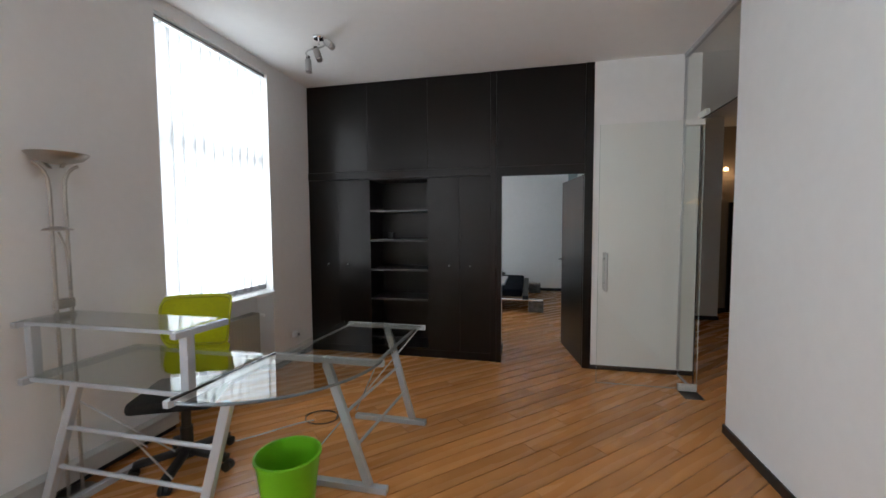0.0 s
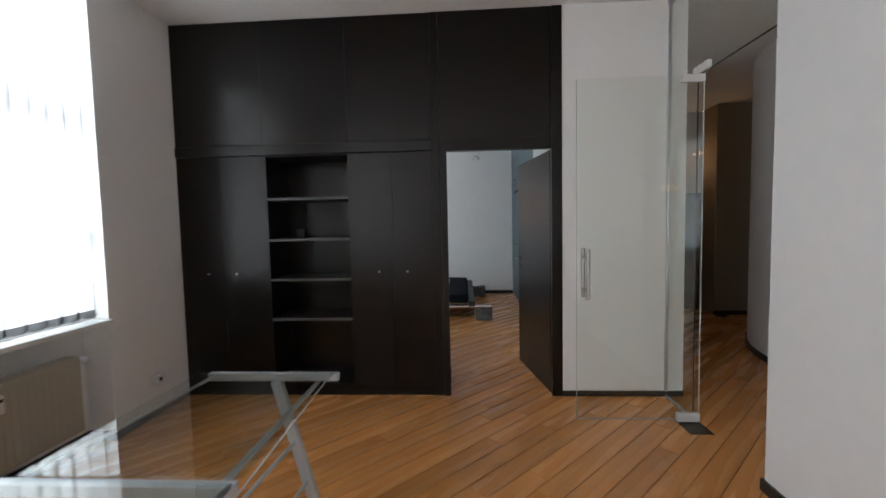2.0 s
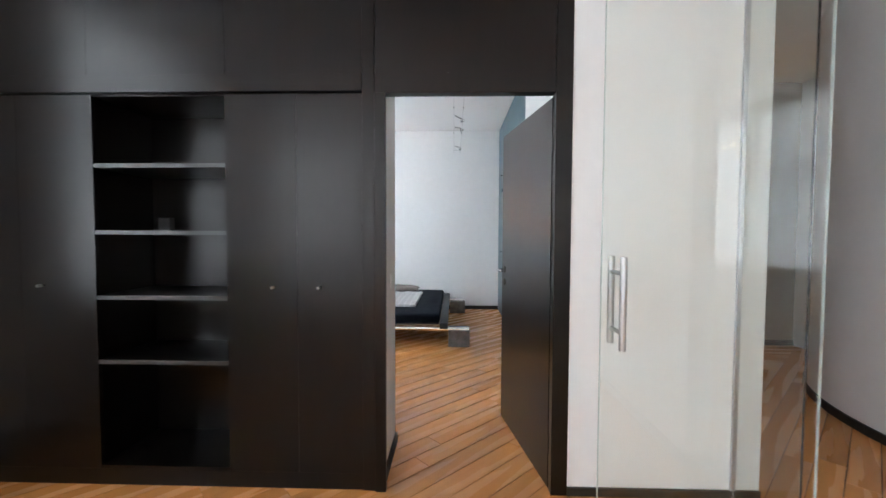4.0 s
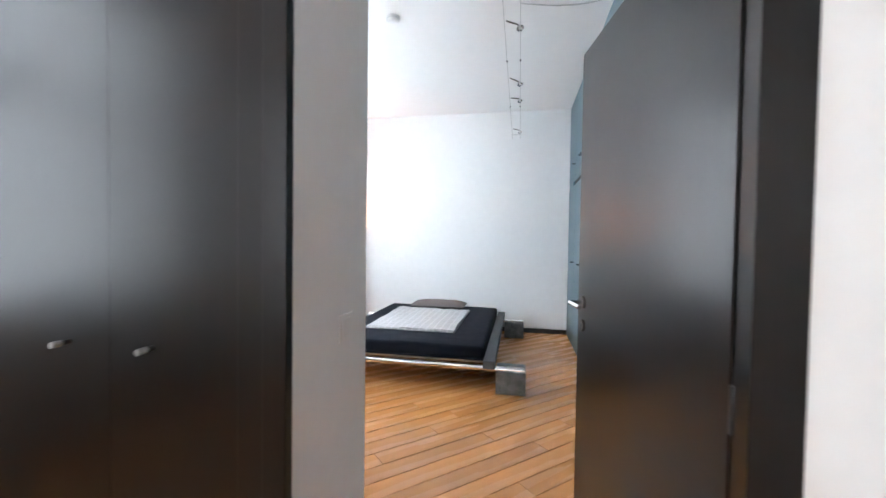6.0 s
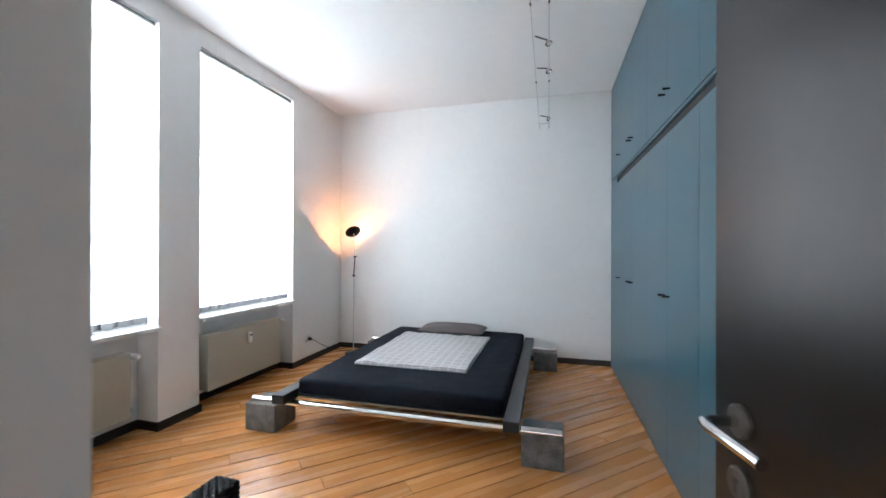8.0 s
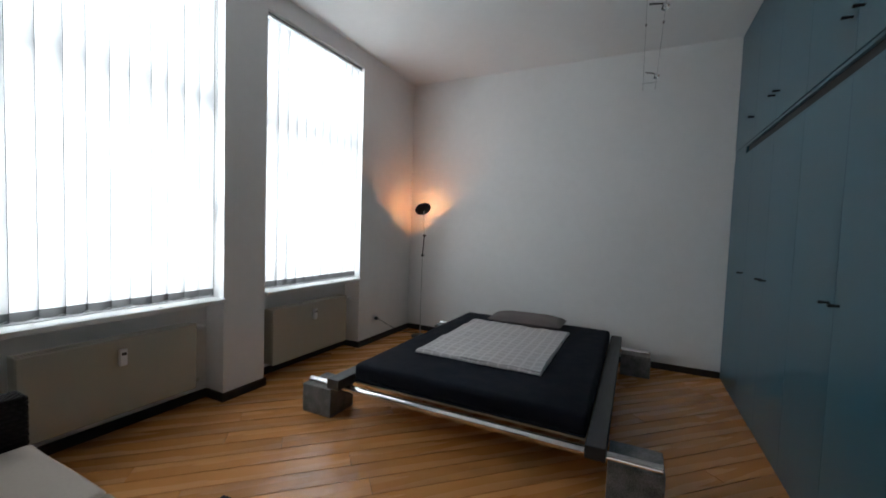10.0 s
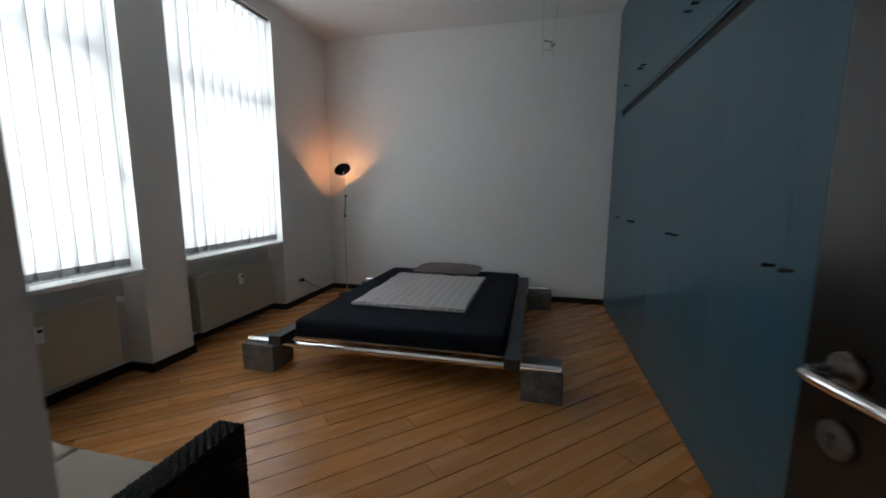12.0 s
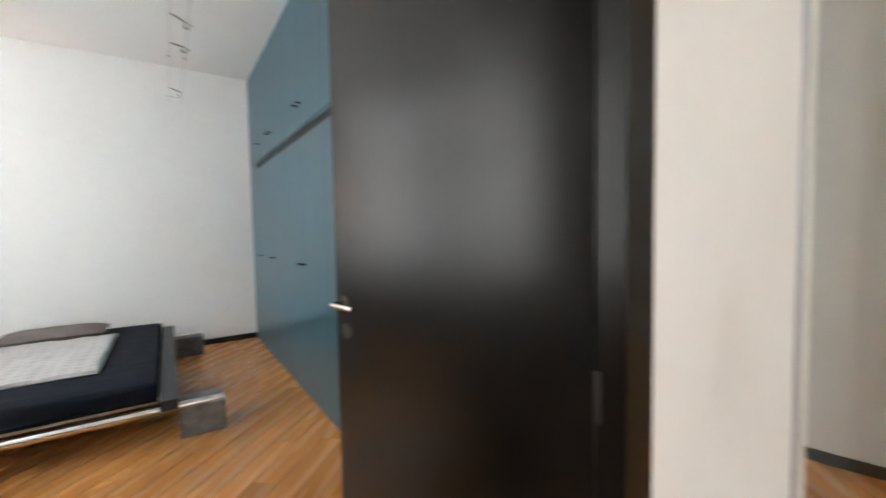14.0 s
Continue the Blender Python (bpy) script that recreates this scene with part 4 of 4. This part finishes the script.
for x, y in ((0.29, 2.69), (-1.76, 2.66), (0.29, 4.74), (-1.76, 4.74)):
    bm = boxes((x, x + 0.26, y, y + 0.25, 0, 0.205), bevel=0.006)
    bmesh.ops.subdivide_edges(bm, edges=bm.edges[:], cuts=4, use_grid_fill=True)
    for v in bm.verts:
        if 0.01 < v.co.z < 0.2:
            v.co += 0.004 * noise.noise_vector(v.co * 22)
    part("stone_block", bm, STONE, bed, "rough grey stone block", True)
for y in (2.73, 4.88):
    part("tube", rod(bmesh.new(), (-1.745, y, 0.213), (0.54, y, 0.213), 0.027, seg=24), CHROME, bed, "polished chrome tube", True)
for x in (-1.475, 0.19):
    bm = bar(bmesh.new(), (x + 0.045, 2.6, 0.278), (x + 0.045, 5.0, 0.278), 0.1, 0.07, bevel=0.006)
    part("side_board", bm, SLATE_WOOD, bed, "dark stained side board")
part("base_board", boxes((-1.372, 0.182, 2.772, 4.84, 0.2425, 0.266), bevel=0.002), PLY, bed, "pale plywood base")


def soft_box(x0, x1, y0, y1, z0, z1, r, n, amp, freq, seed):
    """A padded slab with rounded edges and soft unevenness."""
    bm = bmesh.new()
    box(bm, x0, x1, y0, y1, z0, z1)
    bmesh.ops.bevel(bm, geom=bm.edges[:], offset=r, segments=4, affect="EDGES", profile=0.5)
    bmesh.ops.subdivide_edges(bm, edges=[e for e in bm.edges if e.calc_length() > 0.2], cuts=n, use_grid_fill=True)
    for v in bm.verts:
        if v.co.z > z0 + 0.01:
            v.co.z += amp * noise.noise(v.co * freq + Vector((seed, 0, 0)))
            v.co.x += amp * 0.6 * noise.noise(v.co * freq + Vector((0, seed, 5)))
            v.co.y += amp * 0.6 * noise.noise(v.co * freq + Vector((0, 7, seed)))
    return bm


mt = thing("mattress", (-0.6, 3.8, 0.267), "thick mattress under a dark navy fitted sheet", "mattress")
part("sheet_hem", soft_box(-1.366, 0.176, 2.749, 4.851, 0.2668, 0.282, 0.004, 10, 0.002, 5, 2), NAVY, mt, "gathered hem of the fitted sheet", True)
part("sheet", soft_box(-1.37, 0.18, 2.745, 4.855, 0.274, 0.395, 0.035, 14, 0.006, 4, 1), NAVY, mt, "", True)
QUILT = bpy.data.materials.new("checked_grey_cotton")
QUILT.use_nodes = True
qn, ql = QUILT.node_tree.nodes, QUILT.node_tree.links
qb = qn["Principled BSDF"]
qb.inputs["Roughness"].default_value = 0.92
qt, qk, qz, qx, qy = (qn.new("ShaderNodeTexCoord"), qn.new("ShaderNodeTexNoise"), qn.new("ShaderNodeMix"), qn.new("ShaderNodeTexWave"), qn.new("ShaderNodeTexWave"))
qx.bands_direction, qy.bands_direction = "X", "Y"
qx.inputs["Scale"].default_value = qy.inputs["Scale"].default_value = 4.2
qk.inputs["Scale"].default_value = 120
qmul, qadd = qn.new("ShaderNodeMath"), qn.new("ShaderNodeMath")
qmul.operation, qadd.operation = "MAXIMUM", "MULTIPLY_ADD"
ql.new(qt.outputs["Object"], qx.inputs["Vector"]), ql.new(qt.outputs["Object"], qy.inputs["Vector"]), ql.new(qt.outputs["Object"], qk.inputs["Vector"])
ql.new(qx.outputs["Fac"], qmul.inputs[0]), ql.new(qy.outputs["Fac"], qmul.inputs[1])
qr = qn.new("ShaderNodeMapRange")
qr.inputs["From Min"].default_value, qr.inputs["From Max"].default_value = 0.75, 0.98
ql.new(qmul.outputs[0], qr.inputs["Value"])
qz.data_type = "RGBA"
qz.inputs[6].default_value, qz.inputs[7].default_value = (0.47, 0.45, 0.45, 1), (0.58, 0.56, 0.56, 1)
ql.new(qr.outputs[0], qz.inputs[0]), ql.new(qz.outputs[2], qb.inputs["Base Color"])
qp = qn.new("ShaderNodeBump")
qp.inputs["Strength"].default_value, qp.inputs["Distance"].default_value = 0.4, 0.004
ql.new(qmul.outputs[0], qp.inputs["Height"]), ql.new(qp.outputs[0], qb.inputs["Normal"])
qv = thing("folded_blanket", (-0.65, 3.85, 0.397), "grey checked cotton blanket spread flat on the bed", "blanket")
bm = soft_box(-1.13, -0.16, 3.19, 4.47, 0.393, 0.413, 0.009, 26, 0.012, 6, 3)
part("blanket", bm, QUILT, qv, "", True)
bm = soft_box(-1.12, -0.165, 3.2, 4.4, 0.409, 0.425, 0.007, 26, 0.013, 8, 3)
part("top_fold", bm, QUILT, qv, "", True)
PILLOW = material("taupe_pillow_cotton", (0.15, 0.125, 0.12), 0.9, vary=0.1, scale=14, bump=0.3, bump_scale=300)
pw = thing("pillow", (-0.6, 4.62, 0.4), "taupe cotton pillow lying flat at the head of the bed", "pillow")
bm = bmesh.new()
bmesh.ops.create_grid(bm, x_segments=24, y_segments=16, size=1)
low = bmesh.ops.duplicate(bm, geom=bm.faces[:])
half = set(v for v in low["geom"] if isinstance(v, bmesh.types.BMVert))
for v in bm.verts:
    u, w = v.co.x, v.co.y
    fat = max(0, (1 - u ** 4) * (1 - w ** 4)) ** 0.55
    pinch = 1 + 0.05 * (u * u * w * w)
    z = 0.445 + (0.055 * fat * (-1 if v in half else 1)) + 0.006 * noise.noise(Vector((u * 3, w * 3, 0)))
    v.co = Vector((-0.615 + 0.375 * u * (1 - 0.05 * w * w) * pinch, 4.62 + 0.2 * w * (1 - 0.06 * u * u), max(0.398, z)))
bmesh.ops.remove_doubles(bm, verts=bm.verts, dist=0.0005)
part("cushion", bm, PILLOW, pw, "", True)

# ---- sofa ----
RATTAN = bpy.data.materials.new("black_rattan_weave")
RATTAN.use_nodes = True
rn, rl = RATTAN.node_tree.nodes, RATTAN.node_tree.links
rb = rn["Principled BSDF"]
rb.inputs["Base Color"].default_value, rb.inputs["Roughness"].default_value = (0.007, 0.0065, 0.0065, 1), 0.7
rb.inputs["Specular IOR Level"].default_value = 0.22
rt, r1, r2, rm, rp = rn.new("ShaderNodeTexCoord"), rn.new("ShaderNodeTexWave"), rn.new("ShaderNodeTexWave"), rn.new("ShaderNodeMath"), rn.new("ShaderNodeBump")
r1.bands_direction, r2.bands_direction = "DIAGONAL", "Z"
r1.inputs["Scale"].default_value, r2.inputs["Scale"].default_value = 22, 16
rm.operation = "MULTIPLY"
rl.new(rt.outputs["Object"], r1.inputs["Vector"]), rl.new(rt.outputs["Object"], r2.inputs["Vector"])
rl.new(r1.outputs["Fac"], rm.inputs[0]), rl.new(r2.outputs["Fac"], rm.inputs[1]), rl.new(rm.outputs[0], rp.inputs["Height"])
rp.inputs["Strength"].default_value, rp.inputs["Distance"].default_value = 1.0, 0.006
rl.new(rp.outputs[0], rb.inputs["Normal"])
CREAM = material("cream_seat_canvas", (0.43, 0.367, 0.31), 0.9, vary=0.04, scale=8, bump=0.25, bump_scale=350)
so = thing("rattan_sofa", (-1.26, 0.9, 0), "black woven rattan sofa with cream seat cushions", "sofa")


def woven(x0, x1, y0, y1, z0, z1):
    """A wicker block whose top and edges are covered with woven strands."""
    bm = boxes((x0, x1, y0, y1, z0, z1), bevel=0.012)
    n = int((y1 - y0) / 0.017)
    for k in range(n):
        for j in range(7):
            y, x = y0 + 0.012 + (y1 - y0 - 0.024) * k / (n - 1), x0 + 0.012 + (x1 - x0 - 0.024) * j / 6
            o = 0.0022 if (k + j) % 2 else 0.0006
            box(bm, x - 0.0075, x + 0.0075, y - 0.006, y + 0.006, z1 - 0.002, z1 + o)
    m = int((z1 - z0) / 0.017)
    for k in range(m):
        z = z0 + 0.012 + (z1 - z0 - 0.024) * k / (m - 1)
        for j in range(7):
            x = x0 + 0.012 + (x1 - x0 - 0.024) * j / 6
            o = 0.0022 if (k + j) % 2 else 0.0006
            box(bm, x - 0.0075, x + 0.0075, y1 - 0.002, y1 + o, z - 0.006, z + 0.006)
    return bm


part("armrest", woven(-0.63, -0.532, 0.53, 1.262, 0.03, 0.60), RATTAN, so)
part("armrest", woven(-2.0, -1.885, 0.53, 1.262, 0.03, 0.60), RATTAN, so)
part("backrest", boxes((-1.885, -0.632, 0.53, 0.64, 0.03, 0.72), bevel=0.012), RATTAN, so)
part("seat_frame", boxes((-1.885, -0.632, 0.64, 1.245, 0.06, 0.29), bevel=0.01), RATTAN, so)
for x in (-1.97, -0.58):
    for y in (0.58, 1.2):
        part("foot", rod(bmesh.new(), (x, y, 0), (x, y, 0.035), 0.02), DARK_PLASTIC, so)
for a, b in ((-1.882, -1.26), (-1.256, -0.634)):
    part("seat_cushion", soft_box(a, b, 0.645, 1.268, 0.291, 0.40, 0.022, 5, 0.006, 5, a), CREAM, so, "cream canvas seat cushion", True)
    part("back_cushion", soft_box(a, b, 0.642, 0.72, 0.405, 0.70, 0.03, 4, 0.006, 5, a), CREAM, so, "cream canvas back cushion", True)

# ---- reading lamp in the corner ----
BLACK_METAL = material("black_lamp_enamel", (0.012, 0.012, 0.012), 0.4, 0.2)
ax, ay = -2.02, 4.86
fl = thing("floor_lamp", (ax, ay, 0), "slim floor lamp with a lit black dish turned to the corner", "lamp")
part("base", lathe(bmesh.new(), (ax, ay, 0), [(0, 0), (0.11, 0), (0.11, 0.008), (0.1, 0.014), (0, 0.015)], 36), BLACK_METAL, fl, "", True)
part("pole", rod(bmesh.new(), (ax, ay, 0.012), (ax, ay, 1.02), 0.0065, seg=12), STEEL, fl, "", True)
part("joint", rod(bmesh.new(), (ax - 0.015, ay, 1.02), (ax + 0.02, ay, 1.02), 0.011), BLACK_METAL, fl)
part("arm", rod(bmesh.new(), (ax, ay, 1.02), (ax + 0.03, ay - 0.02, 1.27), 0.007, seg=10), BLACK_METAL, fl, "", True)
part("joint", rod(bmesh.new(), (ax + 0.015, ay - 0.02, 1.27), (ax + 0.05, ay - 0.02, 1.27), 0.011), BLACK_METAL, fl)
part("upper_arm", rod(bmesh.new(), (ax + 0.03, ay - 0.02, 1.27), (ax + 0.012, ay - 0.02, 1.572), 0.005, seg=10), STEEL, fl, "", True)
hd = Vector((-0.555, 0.458, 0.694)).normalized()
hc = Vector((ax + 0.01, ay - 0.02, 1.575))
part("dish", lathe(bmesh.new(), hc, [(0, 0), (0.03, 0.002), (0.075, 0.014), (0.098, 0.03), (0.1, 0.033), (0.096, 0.033), (0.07, 0.018), (0.03, 0.007), (0, 0.005)], 32, hd), BLACK_METAL, fl, "black enamelled dish", True)
part("bulb", lathe(bmesh.new(), hc + hd * 0.008, [(0, 0), (0.008, 0.002), (0.01, 0.012), (0.006, 0.024), (0, 0.026)], 16, hd), GLOW, fl, "small warm glowing bulb", True)
d = bpy.data.lights.new("corner_lamp", "SPOT")
d.energy, d.color, d.shadow_soft_size, d.spot_size, d.spot_blend = LAMP_W, (1.0, 0.385, 0.135), 0.008, radians(172), 0.012
q = new("corner_lamp", d)
q.matrix_world = look(hc + hd * 0.0335, hc + hd * 1.0)

# ---- wire lighting ----
wl = thing("wire_light_system", (0.43, 2.7, 2.85), "two low voltage steel wires with small halogen heads under the ceiling", "lamp")
WX = (0.345, 0.455)
for x in WX:
    part("wire", rod(bmesh.new(), (x, 0.035, 2.85), (x, YF, 2.85), 0.0022, seg=8), STEEL, wl, "", True)
    part("wall_anchor", rod(bmesh.new(), (x, YF - 0.05, 2.85), (x, YF, 2.85), 0.008), CHROME, wl)
for y in (1.2, 4.95):
    part("spreader", rod(bmesh.new(), (WX[0] - 0.01, y, 2.853), (WX[1] + 0.01, y, 2.853), 0.004), STEEL, wl)
for y, rise in ((2.05, 0.04), (3.05, 0.05), (3.5, 0.012), (4.72, 0.03)):
    s = part("head", rod(bmesh.new(), (WX[0] + 0.012, y - 0.01, 2.85 + rise * 0.7), (WX[1] - 0.012, y, 2.85), 0.005, seg=12), DULL, wl, "slim dark metal head rod")
    c, dd = Vector((WX[1] - 0.01, y, 2.852)), Vector((0.25, -0.35, -1)).normalized()
    part("reflector", lathe(bmesh.new(), c, [(0, 0), (0.01, 0), (0.013, 0.012), (0.026, 0.036), (0.024, 0.036), (0.011, 0.015), (0, 0.013)], 20, dd), CHROME, s, "", True)
    part("bulb", lathe(bmesh.new(), c + dd * 0.016, [(0, 0), (0.009, 0.002), (0.009, 0.018), (0, 0.02)], 12, dd), WHITE_GLOSS, s)
for y in (1.6, 2.6, 3.75):
    for x in WX:
        part("wire_clamp", rod(bmesh.new(), (x, y - 0.012, 2.85), (x, y + 0.012, 2.85), 0.006, seg=10), BASE, wl)

feed = [Vector((WX[1], 1.8, 2.85)).lerp(Vector((XB, 1.8, 2.87)), k / 12) - Vector((0, 0, 0.05 * math.sin(math.pi * k / 12))) for k in range(13)]
part("feed_cable", tube(bmesh.new(), feed, 0.003, 6), STEEL, wl, "thin feed cable sagging from the wires to the wardrobe", True)

# ---- smoke detector ----
sd = thing("smoke_detector", (-0.617, 2.486, H), "round white smoke detector on the ceiling", "detector")
part("body", lathe(bmesh.new(), (-0.617, 2.486, H - 0.0005), [(0, 0), (0.055, 0), (0.055, 0.02), (0.045, 0.034), (0.03, 0.04), (0, 0.04)], 32, (0, 0, -1)), WHITE_GLOSS, sd, "", True)
part("vent_ring", lathe(bmesh.new(), (-0.617, 2.486, H - 0.02), [(0.0555, 0), (0.057, 0), (0.057, 0.004), (0.0555, 0.004), (0.0555, 0)], 32, (0, 0, -1)), ALU, sd)

# ---- floor planks ----
ANG, PW, GAP, SHIFT = radians(43.8), 0.1385, 0.0044, 0.0843


def clip_rect(poly, x0, x1, y0, y1):
    for ax, lim, sg in ((0, x0, 1), (0, x1, -1), (1, y0, 1), (1, y1, -1)):
        res = []
        for p, q in zip(poly, poly[1:] + poly[:1]):
            dp, dq = sg * (p[ax] - lim), sg * (q[ax] - lim)
            if dp >= 0:
                res.append(p)
            if dp * dq < 0:
                f = dp / (dp - dq)
                res.append((p[0] + f * (q[0] - p[0]), p[1] + f * (q[1] - p[1])))
        poly = res
        if len(poly) < 3:
            return []
    return poly


def prism(poly, centre, depth):
    bm = bmesh.new()
    ca, sa = math.cos(-ANG), math.sin(-ANG)
    loc = [((x - centre[0]) * ca - (y - centre[1]) * sa, (x - centre[0]) * sa + (y - centre[1]) * ca) for x, y in poly]
    top = [bm.verts.new((x, y, 0)) for x, y in loc]
    low = [bm.verts.new((x, y, -depth)) for x, y in loc]
    bm.faces.new(top)
    for k in range(len(top)):
        bm.faces.new((top[k], low[k], low[(k + 1) % len(top)], top[(k + 1) % len(top)]))
    bmesh.ops.recalc_face_normals(bm, faces=bm.faces)
    me = bpy.data.meshes.new("plank")
    bm.to_mesh(me)
    bm.free()
    me.materials.append(PLANK)
    return me


rnd = random.Random(4)
plank_meshes, planks = {}, []
dx, dy = math.cos(ANG), math.sin(ANG)
LENGTHS = (1.3, 1.7, 2.1, 2.5)
for row in range(-70, 70):
    s = -9 + rnd.random() * 2
    while s < 9:
        L = rnd.choice(LENGTHS)
        off = row * PW + SHIFT
        c = (s + L / 2) * dx - off * dy, (s + L / 2) * dy + off * dx
        a, b, w = s + 0.001, s + L - 0.001, (PW - GAP) / 2
        poly = [(u * dx - v * dy, u * dy + v * dx) for u, v in ((a, off - w), (b, off - w), (b, off + w), (a, off + w))]
        s += L
        cut = clip_rect(poly, XW - 0.2, XH, YB, YF)
        if not cut or c[0] > 2.3 and c[1] > 3.6:
            continue
        if len(cut) == 4 and all(abs(p[0] - q[0]) + abs(p[1] - q[1]) < 1e-9 for p, q in zip(cut, poly)):
            me = plank_meshes.get(L) or plank_meshes.setdefault(L, prism(poly, c, 0.02))
        else:
            me = prism(cut, c, 0.02)
        planks.append((c, me))
planks.sort(key=lambda p: max(0, -3.6 - p[0][1]) + max(0, p[0][0] - 1.2))
rest = bmesh.new()
for k, (c, me) in enumerate(planks):
    m = pose(c[0], c[1], 0, 0, 0, math.degrees(ANG))
    if k < 298:
        ob = new("plank", me)
        ob.parent = floor
        ob.matrix_basis = m
    else:
        n0 = len(rest.verts)
        rest.from_mesh(me)
        rest.verts.ensure_lookup_table()
        bmesh.ops.transform(rest, matrix=m, verts=rest.verts[n0:])
far_planks = part("planks", rest, PLANK, floor)
tagged(far_planks, kind="stuff")
